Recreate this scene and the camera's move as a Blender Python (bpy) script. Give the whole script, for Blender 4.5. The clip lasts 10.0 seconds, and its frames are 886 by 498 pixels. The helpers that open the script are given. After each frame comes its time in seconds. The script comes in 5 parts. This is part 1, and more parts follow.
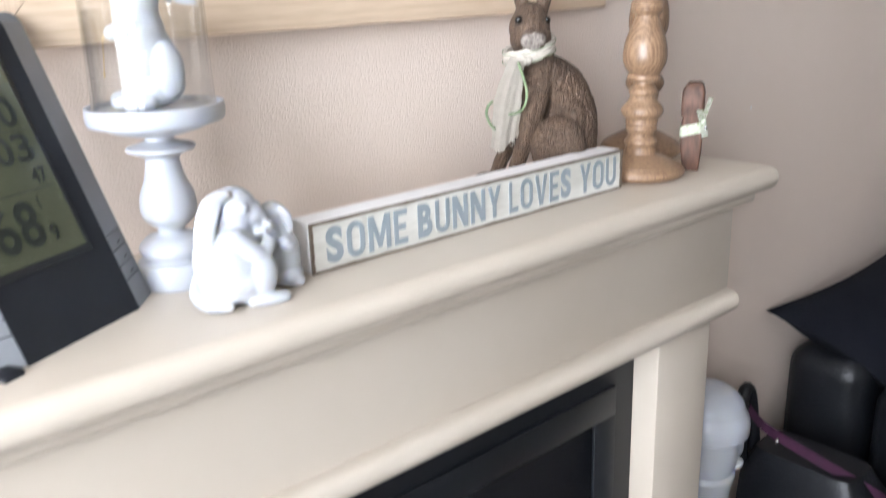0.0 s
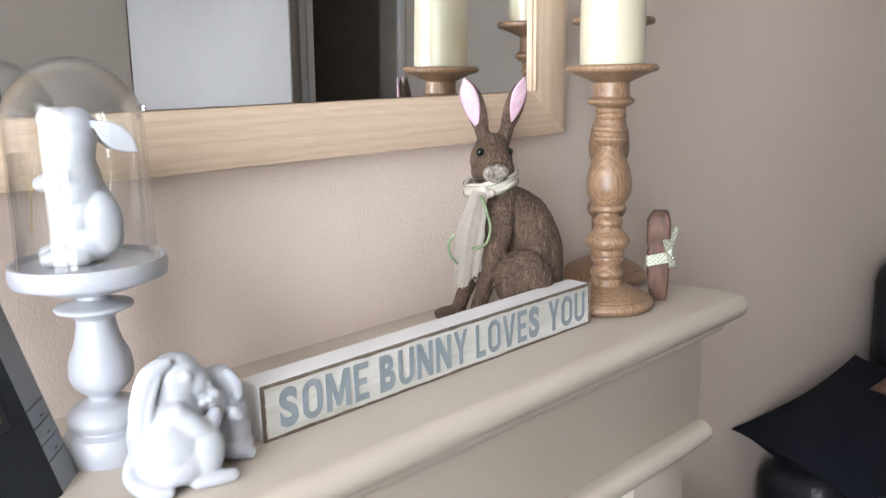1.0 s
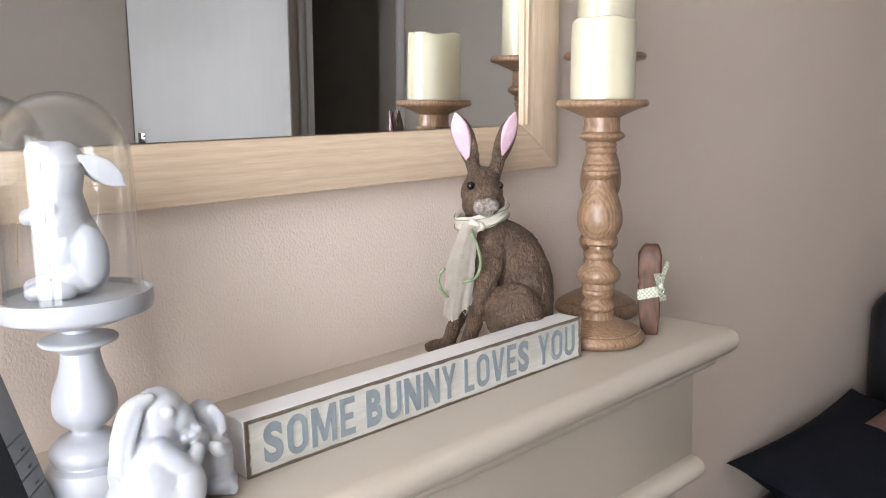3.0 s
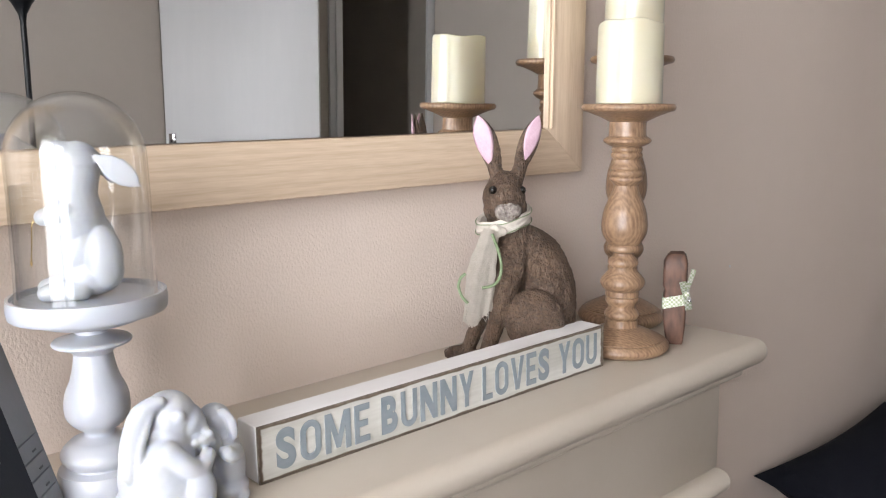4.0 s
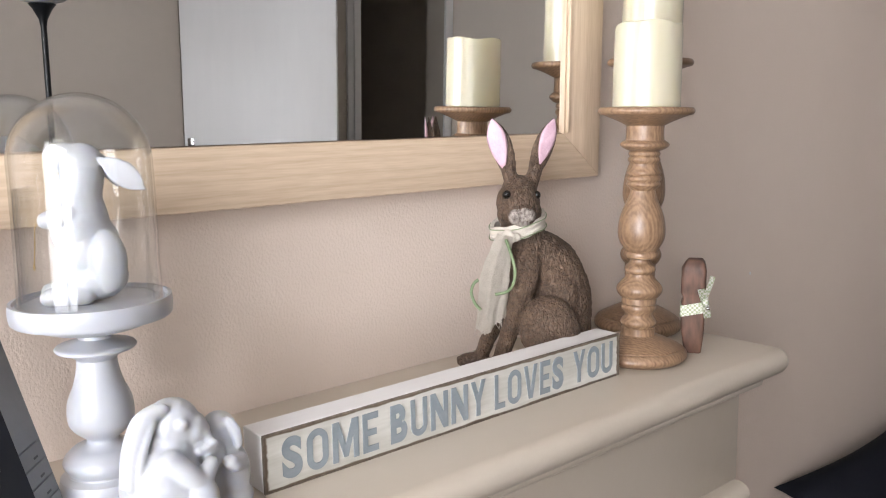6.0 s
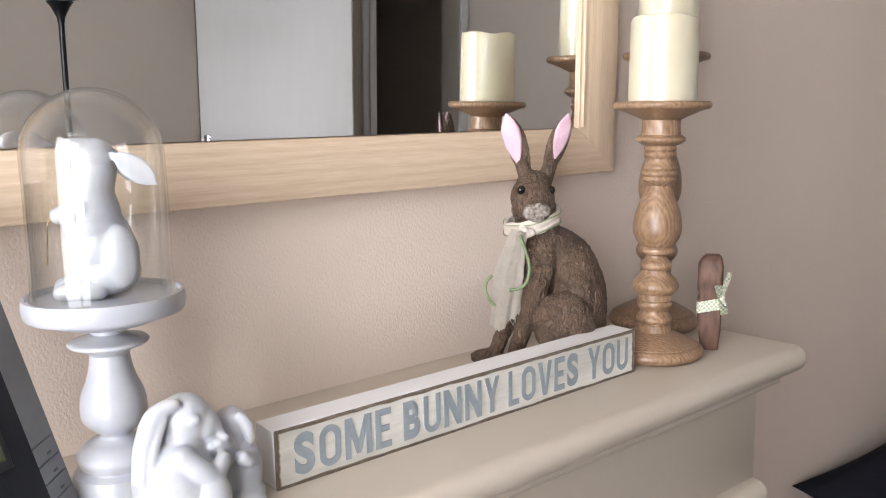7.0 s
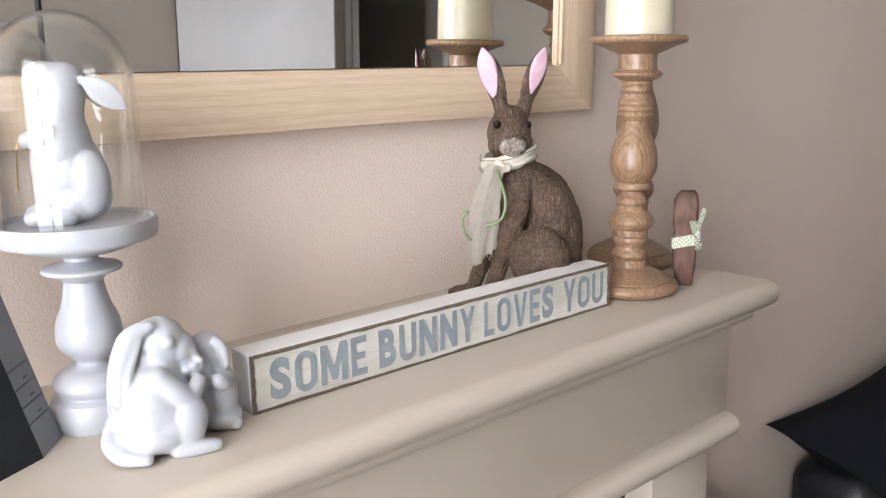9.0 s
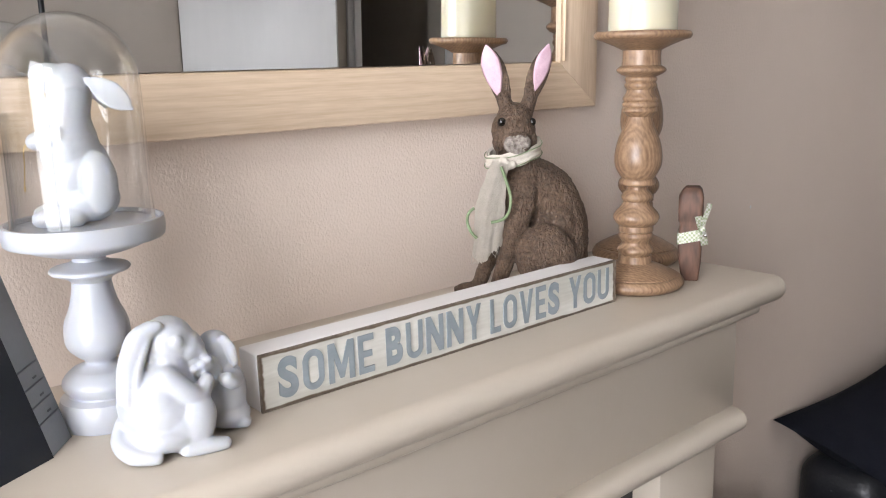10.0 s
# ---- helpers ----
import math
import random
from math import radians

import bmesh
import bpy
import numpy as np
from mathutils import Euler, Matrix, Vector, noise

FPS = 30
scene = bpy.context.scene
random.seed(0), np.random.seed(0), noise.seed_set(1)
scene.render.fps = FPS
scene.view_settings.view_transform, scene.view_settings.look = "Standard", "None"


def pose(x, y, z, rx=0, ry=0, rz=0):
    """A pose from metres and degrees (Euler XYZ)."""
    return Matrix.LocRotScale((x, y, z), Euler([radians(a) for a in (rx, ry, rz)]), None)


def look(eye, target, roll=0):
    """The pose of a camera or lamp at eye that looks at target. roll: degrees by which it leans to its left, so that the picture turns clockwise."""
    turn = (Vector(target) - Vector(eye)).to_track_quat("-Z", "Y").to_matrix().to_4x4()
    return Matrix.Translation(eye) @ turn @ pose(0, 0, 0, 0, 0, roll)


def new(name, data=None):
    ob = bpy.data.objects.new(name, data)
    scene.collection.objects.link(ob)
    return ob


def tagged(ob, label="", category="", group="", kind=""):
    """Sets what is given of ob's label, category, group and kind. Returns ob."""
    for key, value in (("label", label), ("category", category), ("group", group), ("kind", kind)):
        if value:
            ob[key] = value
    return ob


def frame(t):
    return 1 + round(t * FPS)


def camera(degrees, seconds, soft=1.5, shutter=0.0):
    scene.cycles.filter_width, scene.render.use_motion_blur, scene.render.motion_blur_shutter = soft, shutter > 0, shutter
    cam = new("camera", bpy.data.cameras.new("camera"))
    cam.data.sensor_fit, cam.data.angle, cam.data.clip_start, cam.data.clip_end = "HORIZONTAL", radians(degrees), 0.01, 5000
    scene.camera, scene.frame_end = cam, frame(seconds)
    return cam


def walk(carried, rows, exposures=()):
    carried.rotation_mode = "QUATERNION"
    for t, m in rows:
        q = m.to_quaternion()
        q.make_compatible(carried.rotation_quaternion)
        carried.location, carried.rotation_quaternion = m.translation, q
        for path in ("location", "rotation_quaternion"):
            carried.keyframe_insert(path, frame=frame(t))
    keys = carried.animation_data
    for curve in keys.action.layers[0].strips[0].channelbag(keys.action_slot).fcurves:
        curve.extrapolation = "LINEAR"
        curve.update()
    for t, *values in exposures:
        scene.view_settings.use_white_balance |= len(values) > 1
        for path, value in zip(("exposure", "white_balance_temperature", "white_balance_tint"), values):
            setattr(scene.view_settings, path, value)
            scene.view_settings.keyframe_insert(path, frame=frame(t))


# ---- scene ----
cam = camera(55.9, 10.0, soft=1.1, shutter=0.5)
EXPOSURES = [(0.0, 0.37, 5980, 11), (0.5, 0.23, 6050, 11), (1.0, 0.06, 6120, 12), (2.0, 0.0, 6220, 13), (4.5, 0.0, 6350, 14), (7.5, 0.0, 6450, 15), (10.0, 0.0, 6350, 14)]
PATH = [
    (0, (0.059, 0.008, 1.325), (1.28, 1.468, 0.712), -2.1),
    (0.5, (0.078, 0.045, 1.352), (1.381, 1.486, 0.879), -1.5),
    (1, (0.091, 0.065, 1.357), (1.451, 1.477, 0.955), -1.8),
    (1.5, (0.093, 0.068, 1.362), (1.482, 1.465, 1.016), -1.8),
    (2, (0.081, 0.065, 1.358), (1.475, 1.461, 1.027), -1.9),
    (3.5, (0.108, 0.058, 1.363), (1.455, 1.497, 1.027), -1.1),
    (4, (0.112, 0.062, 1.361), (1.434, 1.527, 1.035), -1.0),
    (4.5, (0.116, 0.065, 1.361), (1.423, 1.543, 1.038), -1.0),
    (5, (0.118, 0.063, 1.36), (1.425, 1.544, 1.04), -0.8),
    (6.5, (0.129, 0.071, 1.358), (1.405, 1.579, 1.044), -1.1),
    (7, (0.13, 0.071, 1.357), (1.391, 1.59, 1.037), -1.1),
    (7.5, (0.123, 0.068, 1.355), (1.383, 1.588, 1.035), -1.0),
    (8, (0.128, 0.065, 1.346), (1.397, 1.569, 0.991), -0.8),
    (8.5, (0.134, 0.061, 1.34), (1.414, 1.547, 0.946), -0.9),
    (9, (0.132, 0.06, 1.336), (1.405, 1.544, 0.915), -1.2),
    (9.5, (0.13, 0.06, 1.335), (1.397, 1.548, 0.908), -1.5),
    (10, (0.13, 0.06, 1.335), (1.395, 1.55, 0.912), -1.8),
]
walk(cam, [(t, look(eye, target, roll)) for t, eye, target, roll in PATH], EXPOSURES)

# ---- world and light ----
world = bpy.data.worlds.new("sky")
scene.world = world
world.use_nodes = True
wn = world.node_tree
sky = wn.nodes.new("ShaderNodeTexSky")
sky.sky_type, sky.sun_disc = "NISHITA", False
sky.sun_elevation, sky.sun_rotation = radians(48), radians(200)
wn.links.new(sky.outputs[0], wn.nodes["Background"].inputs[0])
wn.nodes["Background"].inputs[1].default_value = 0.10

sun = new("sun", bpy.data.lights.new("sun", "SUN"))
sun.data.energy, sun.data.angle, sun.data.color = 0.8, radians(12), (1.0, 0.96, 0.9)
sun.matrix_world = look((0, 0, 10), (-2.0, 4.5, 4.0))

# plan of the room
WALL, SOUTH, WEST, EAST, CEIL = 0.733, -2.56, -0.80, 3.6, 2.42
TOP = 1.10                                    # height of the mantel shelf
WIN_Y0, WIN_Y1, WIN_Z0, WIN_Z1 = -0.95, 0.42, 0.85, 2.15

window_light = new("window_light", bpy.data.lights.new("window_light", "AREA"))
window_light.data.shape = "RECTANGLE"
window_light.data.size, window_light.data.size_y = WIN_Y1 - WIN_Y0, WIN_Z1 - WIN_Z0
window_light.data.energy, window_light.data.color = 52.0, (0.98, 0.985, 1.0)
window_light.matrix_world = look((WEST - 0.16, (WIN_Y0 + WIN_Y1) / 2, (WIN_Z0 + WIN_Z1) / 2), (WEST + 2, (WIN_Y0 + WIN_Y1) / 2, (WIN_Z0 + WIN_Z1) / 2))


# ---- materials ----
def material(name, a, b, rough=0.5, scale=8.0, bump=0.0, bump_scale=60.0, metal=0.0, stretch=(1, 1, 1), fine=0.25, coat=0.0, spec=0.5, sss=0.0, rough_var=0.08):
    """Two colours mixed by noise at two scales, with fine relief; stretch gives the grain its direction."""
    m = bpy.data.materials.new(name)
    m.use_nodes = True
    t = m.node_tree
    p = t.nodes["Principled BSDF"]
    geo = t.nodes.new("ShaderNodeTexCoord")
    mp = t.nodes.new("ShaderNodeMapping")
    mp.inputs["Scale"].default_value = stretch
    t.links.new(geo.outputs["Object"], mp.inputs["Vector"])
    n1, n2 = t.nodes.new("ShaderNodeTexNoise"), t.nodes.new("ShaderNodeTexNoise")
    n1.inputs["Scale"].default_value, n1.inputs["Detail"].default_value = scale, 4
    n2.inputs["Scale"].default_value, n2.inputs["Detail"].default_value = scale * 9, 3
    for n in (n1, n2):
        t.links.new(mp.outputs[0], n.inputs["Vector"])
    mixf = t.nodes.new("ShaderNodeMix")
    mixf.inputs[0].default_value = fine
    t.links.new(n1.outputs[0], mixf.inputs[2])
    t.links.new(n2.outputs[0], mixf.inputs[3])
    ramp = t.nodes.new("ShaderNodeValToRGB")
    ramp.color_ramp.elements[0].position, ramp.color_ramp.elements[1].position = 0.3, 0.7
    ramp.color_ramp.elements[0].color, ramp.color_ramp.elements[1].color = (*a, 1), (*b, 1)
    t.links.new(mixf.outputs[0], ramp.inputs[0])
    t.links.new(ramp.outputs[0], p.inputs["Base Color"])
    rr = t.nodes.new("ShaderNodeMapRange")
    rr.inputs["To Min"].default_value, rr.inputs["To Max"].default_value = max(0.0, rough - rough_var), min(1.0, rough + rough_var)
    t.links.new(n1.outputs[0], rr.inputs["Value"])
    t.links.new(rr.outputs[0], p.inputs["Roughness"])
    p.inputs["Metallic"].default_value = metal
    p.inputs["Coat Weight"].default_value = coat
    p.inputs["Coat Roughness"].default_value = 0.08
    p.inputs["Specular IOR Level"].default_value = spec
    if sss:
        p.inputs["Subsurface Weight"].default_value = sss
        p.inputs["Subsurface Radius"].default_value = (0.02, 0.015, 0.008)
        p.inputs["Subsurface Scale"].default_value = 0.5
    if bump:
        n3 = t.nodes.new("ShaderNodeTexNoise")
        n3.inputs["Scale"].default_value, n3.inputs["Detail"].default_value = bump_scale, 3
        t.links.new(mp.outputs[0], n3.inputs["Vector"])
        bp = t.nodes.new("ShaderNodeBump")
        bp.inputs["Strength"].default_value, bp.inputs["Distance"].default_value = bump, 0.002
        t.links.new(n3.outputs[0], bp.inputs["Height"])
        t.links.new(bp.outputs[0], p.inputs["Normal"])
    return m


def wood_grain(name, light, dark, ring_scale, stretch, rough=0.4, distort=3.0, bump=0.15, coat=0.0):
    """Wood with growth rings drawn out along the grain, and fine pores."""
    m = material(name, light, dark, rough, 6, 0.0, coat=coat)
    t = m.node_tree
    p = t.nodes["Principled BSDF"]
    tc = t.nodes.new("ShaderNodeTexCoord")
    mp = t.nodes.new("ShaderNodeMapping")
    mp.inputs["Scale"].default_value = stretch
    t.links.new(tc.outputs["Object"], mp.inputs["Vector"])
    w = t.nodes.new("ShaderNodeTexWave")
    w.wave_type, w.rings_direction = "RINGS", "SPHERICAL"
    w.inputs["Scale"].default_value, w.inputs["Distortion"].default_value = ring_scale, distort
    w.inputs["Detail"].default_value, w.inputs["Detail Scale"].default_value = 3, 1.5
    t.links.new(mp.outputs[0], w.inputs["Vector"])
    n = t.nodes.new("ShaderNodeTexNoise")
    n.inputs["Scale"].default_value, n.inputs["Detail"].default_value = 40, 5
    t.links.new(mp.outputs[0], n.inputs["Vector"])
    mx = t.nodes.new("ShaderNodeMix")
    mx.inputs[0].default_value = 0.80
    t.links.new(w.outputs["Fac"], mx.inputs[2])
    t.links.new(n.outputs[0], mx.inputs[3])
    ramp = t.nodes.new("ShaderNodeValToRGB")
    ramp.color_ramp.elements[0].position, ramp.color_ramp.elements[1].position = 0.28, 0.72
    ramp.color_ramp.elements[0].color, ramp.color_ramp.elements[1].color = (*dark, 1), (*light, 1)
    t.links.new(mx.outputs[0], ramp.inputs[0])
    t.links.new(ramp.outputs[0], p.inputs["Base Color"])
    bp = t.nodes.new("ShaderNodeBump")
    bp.inputs["Strength"].default_value, bp.inputs["Distance"].default_value = bump, 0.0008
    t.links.new(mx.outputs[0], bp.inputs["Height"])
    t.links.new(bp.outputs[0], p.inputs["Normal"])
    return m


def turned_oak():
    """Oak sawn in flat growth layers, so that turned bulges show closed ovals."""
    m = material("turned_oak", (0.3, 0.2, 0.1), (0.2, 0.1, 0.05), 0.36, 10, 0.0, coat=0.12)
    t = m.node_tree
    p = t.nodes["Principled BSDF"]
    tc = t.nodes.new("ShaderNodeTexCoord")
    mp = t.nodes.new("ShaderNodeMapping")
    mp.inputs["Rotation"].default_value = (0, 0, radians(-46))
    mp.inputs["Scale"].default_value = (1, 0.45, 0.25)
    t.links.new(tc.outputs["Object"], mp.inputs["Vector"])
    w = t.nodes.new("ShaderNodeTexWave")
    w.wave_type, w.bands_direction = "BANDS", "X"
    w.inputs["Scale"].default_value, w.inputs["Distortion"].default_value = 120, 3.0
    w.inputs["Detail"].default_value, w.inputs["Detail Scale"].default_value = 2, 0.8
    t.links.new(mp.outputs[0], w.inputs["Vector"])
    n = t.nodes.new("ShaderNodeTexNoise")
    n.inputs["Scale"].default_value, n.inputs["Detail"].default_value = 480, 4
    t.links.new(mp.outputs[0], n.inputs["Vector"])
    mx = t.nodes.new("ShaderNodeMix")
    mx.inputs[0].default_value = 0.84
    t.links.new(w.outputs["Fac"], mx.inputs[2])
    t.links.new(n.outputs[0], mx.inputs[3])
    ramp = t.nodes.new("ShaderNodeValToRGB")
    ramp.color_ramp.elements[0].position, ramp.color_ramp.elements[1].position = 0.25, 0.7
    ramp.color_ramp.elements[0].color, ramp.color_ramp.elements[1].color = (0.155, 0.090, 0.050, 1), (0.33, 0.212, 0.126, 1)
    t.links.new(mx.outputs[0], ramp.inputs[0])
    t.links.new(ramp.outputs[0], p.inputs["Base Color"])
    bp = t.nodes.new("ShaderNodeBump")
    bp.inputs["Strength"].default_value, bp.inputs["Distance"].default_value = 0.25, 0.0006
    t.links.new(n.outputs[0], bp.inputs["Height"])
    t.links.new(bp.outputs[0], p.inputs["Normal"])
    return m


M_WALL = material("wall_paint", (0.70, 0.595, 0.510), (0.73, 0.625, 0.538), 0.60, 3, 0.40, 330, stretch=(1.2, 1, 0.85), fine=0.2)
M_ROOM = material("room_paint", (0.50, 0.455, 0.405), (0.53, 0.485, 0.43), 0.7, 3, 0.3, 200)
M_CEIL = material("ceiling_paint", (0.58, 0.57, 0.55), (0.62, 0.61, 0.59), 0.8, 3, 0.2, 150)
M_CARPET = material("carpet", (0.075, 0.06, 0.05), (0.13, 0.105, 0.085), 0.95, 20, 0.9, 400)
M_CREAM = material("cream_paint", (0.505, 0.445, 0.365), (0.54, 0.48, 0.40), 0.36, 5, 0.08, 90, fine=0.15)
M_WHITEPAINT = material("white_gloss_paint", (0.76, 0.775, 0.785), (0.84, 0.85, 0.86), 0.44, 3, 0.25, 26, stretch=(1, 1, 0.15))
M_BLACKMETAL = material("black_metal", (0.006, 0.0075, 0.010), (0.011, 0.013, 0.016), 0.42, 12, 0.05, 120)
M_BLACKGLASS = material("black_glass", (0.006, 0.007, 0.009), (0.010, 0.011, 0.013), 0.12, 5)
M_LEATHER = material("black_leather", (0.005, 0.006, 0.008), (0.010, 0.011, 0.014), 0.40, 14, 0.4, 180, spec=0.35)
M_NAVY = material("dark_cushion_cloth", (0.005, 0.006, 0.010), (0.009, 0.010, 0.014), 0.95, 30, 0.4, 500, spec=0.15)
M_BROWNCLOTH = material("brown_cushion_cloth", (0.06, 0.03, 0.018), (0.10, 0.05, 0.03), 0.9, 30, 0.4, 500)
M_PURPLE = material("purple_webbing", (0.055, 0.012, 0.042), (0.09, 0.022, 0.065), 0.7, 60, 0.4, 500)
M_ASH = wood_grain("pale_ash_wood", (0.70, 0.56, 0.415), (0.58, 0.44, 0.30), 2.2, (0.8, 16, 16), 0.45, 7.0, 0.06)
M_ASH_UP = wood_grain("pale_ash_wood_upright", (0.70, 0.56, 0.415), (0.58, 0.44, 0.30), 2.2, (16, 16, 0.8), 0.45, 7.0, 0.06)
M_OAK = turned_oak()
M_REDWOOD = wood_grain("reddish_wood", (0.135, 0.066, 0.040), (0.055, 0.027, 0.016), 14.0, (5, 5, 1.2), 0.6, 2.5, 0.3)
M_WAX = material("ivory_wax", (0.55, 0.515, 0.375), (0.59, 0.555, 0.415), 0.34, 6, 0.04, 40, sss=0.35, coat=0.6)
M_WHITEWOOD = material("white_painted_wood", (0.415, 0.435, 0.47), (0.46, 0.48, 0.51), 0.34, 8, 0.06, 50, coat=0.2, sss=0.3)
M_CERAMIC = material("white_glazed_ceramic", (0.415, 0.435, 0.465), (0.455, 0.475, 0.50), 0.34, 6, 0.0, coat=0.2, sss=0.4)
M_SILVER = material("silver_plastic", (0.17, 0.18, 0.195), (0.21, 0.22, 0.235), 0.42, 20, 0.06, 500)
M_DARKPLASTIC = material("dark_grey_plastic", (0.011, 0.013, 0.018), (0.016, 0.018, 0.023), 0.5, 20, 0.08, 700, spec=0.3)
M_PRINT = material("grey_print", (0.055, 0.06, 0.068), (0.075, 0.08, 0.088), 0.5, 20)
M_LCD = material("lcd_green_grey", (0.075, 0.083, 0.050), (0.09, 0.098, 0.06), 0.22, 6)
M_LCDINK = material("lcd_ink", (0.010, 0.015, 0.010), (0.014, 0.020, 0.013), 0.5, 10)
M_CHROME = material("chrome", (0.7, 0.7, 0.72), (0.8, 0.8, 0.82), 0.15, 20, metal=1.0)
M_GOLD = material("gold_wire", (0.55, 0.38, 0.16), (0.65, 0.48, 0.22), 0.3, 20, metal=1.0)
M_SIGNWHITE = material("sign_white_paint", (0.72, 0.71, 0.70), (0.78, 0.77, 0.76), 0.55, 25, 0.12, 80, stretch=(0.3, 1, 1))
M_LETTER = material("blue_grey_letters", (0.195, 0.232, 0.25), (0.265, 0.30, 0.318), 0.7, 60, 0.1, 200, stretch=(0.3, 1, 1))
M_LINEN = material("cream_linen", (0.47, 0.43, 0.36), (0.63, 0.58, 0.51), 0.9, 150, 0.4, 900, fine=0.55)
M_GREENTRIM = material("green_cord_yarn", (0.155, 0.215, 0.105), (0.25, 0.315, 0.185), 0.85, 150, 0.6, 900)
M_PINK = material("pink_ear_paint", (0.49, 0.31, 0.375), (0.65, 0.47, 0.535), 0.6, 70, 0.3, 300)
M_EYE = material("black_glass_eye", (0.006, 0.005, 0.004), (0.012, 0.01, 0.008), 0.08, 10)
M_MUZZLE = material("pale_muzzle", (0.085, 0.065, 0.053), (0.38, 0.34, 0.30), 0.8, 260, 0.9, 420)


def fur():
    m = material("carved_brown_fur", (0.030, 0.018, 0.011), (0.155, 0.098, 0.060), 0.6, 34, 0.0, stretch=(0.8, 1, 1.6), fine=0.5)
    t = m.node_tree
    tc = t.nodes.new("ShaderNodeTexCoord")
    mp = t.nodes.new("ShaderNodeMapping")
    mp.inputs["Scale"].default_value = (1.25, 1.25, 0.6)
    mp.inputs["Rotation"].default_value = (0.2, 0.7, 0.2)
    n = t.nodes.new("ShaderNodeTexNoise")
    n.inputs["Scale"].default_value, n.inputs["Detail"].default_value, n.inputs["Distortion"].default_value = 210, 4, 1.2
    t.links.new(tc.outputs["Object"], mp.inputs["Vector"])
    t.links.new(mp.outputs[0], n.inputs["Vector"])
    bp = t.nodes.new("ShaderNodeBump")
    bp.inputs["Strength"].default_value, bp.inputs["Distance"].default_value = 1.0, 0.0045
    t.links.new(n.outputs[0], bp.inputs["Height"])
    t.links.new(bp.outputs[0], t.nodes["Principled BSDF"].inputs["Normal"])
    return m


M_FUR = fur()


def mirror_glass():
    m = bpy.data.materials.new("mirror_glass")
    m.use_nodes = True
    p = m.node_tree.nodes["Principled BSDF"]
    p.inputs["Base Color"].default_value = (0.90, 0.91, 0.90, 1)
    p.inputs["Metallic"].default_value, p.inputs["Roughness"].default_value = 1.0, 0.0
    return m


def clear_glass(name):
    m = bpy.data.materials.new(name)
    m.use_nodes = True
    p = m.node_tree.nodes["Principled BSDF"]
    p.inputs["Base Color"].default_value = (0.985, 0.99, 0.985, 1)
    p.inputs["Transmission Weight"].default_value, p.inputs["Roughness"].default_value, p.inputs["IOR"].default_value = 1.0, 0.0, 1.45
    return m


def thin_glass(name):
    """Thin blown glass: see-through, with a gloss that grows towards grazing angles."""
    m = bpy.data.materials.new(name)
    m.use_nodes = True
    t = m.node_tree
    t.nodes.remove(t.nodes["Principled BSDF"])
    tr, gl = t.nodes.new("ShaderNodeBsdfTransparent"), t.nodes.new("ShaderNodeBsdfGlossy")
    lw, pw, sc, mx = (t.nodes.new("ShaderNode" + k) for k in ("LayerWeight", "Math", "MapRange", "MixShader"))
    tr.inputs[0].default_value = (0.985, 0.988, 0.985, 1)
    gl.inputs["Roughness"].default_value = 0.02
    lw.inputs["Blend"].default_value = 0.5
    pw.operation = "POWER"
    pw.inputs[1].default_value = 3.0
    sc.inputs["To Min"].default_value, sc.inputs["To Max"].default_value = 0.05, 0.85
    t.links.new(lw.outputs["Facing"], pw.inputs[0])
    t.links.new(pw.outputs[0], sc.inputs["Value"])
    t.links.new(sc.outputs[0], mx.inputs[0])
    t.links.new(tr.outputs[0], mx.inputs[1])
    t.links.new(gl.outputs[0], mx.inputs[2])
    t.links.new(mx.outputs[0], t.nodes["Material Output"].inputs[0])
    return m


M_DOME = thin_glass("thin_dome_glass")
M_MIRROR, M_GLASS = mirror_glass(), clear_glass("clear_glass")


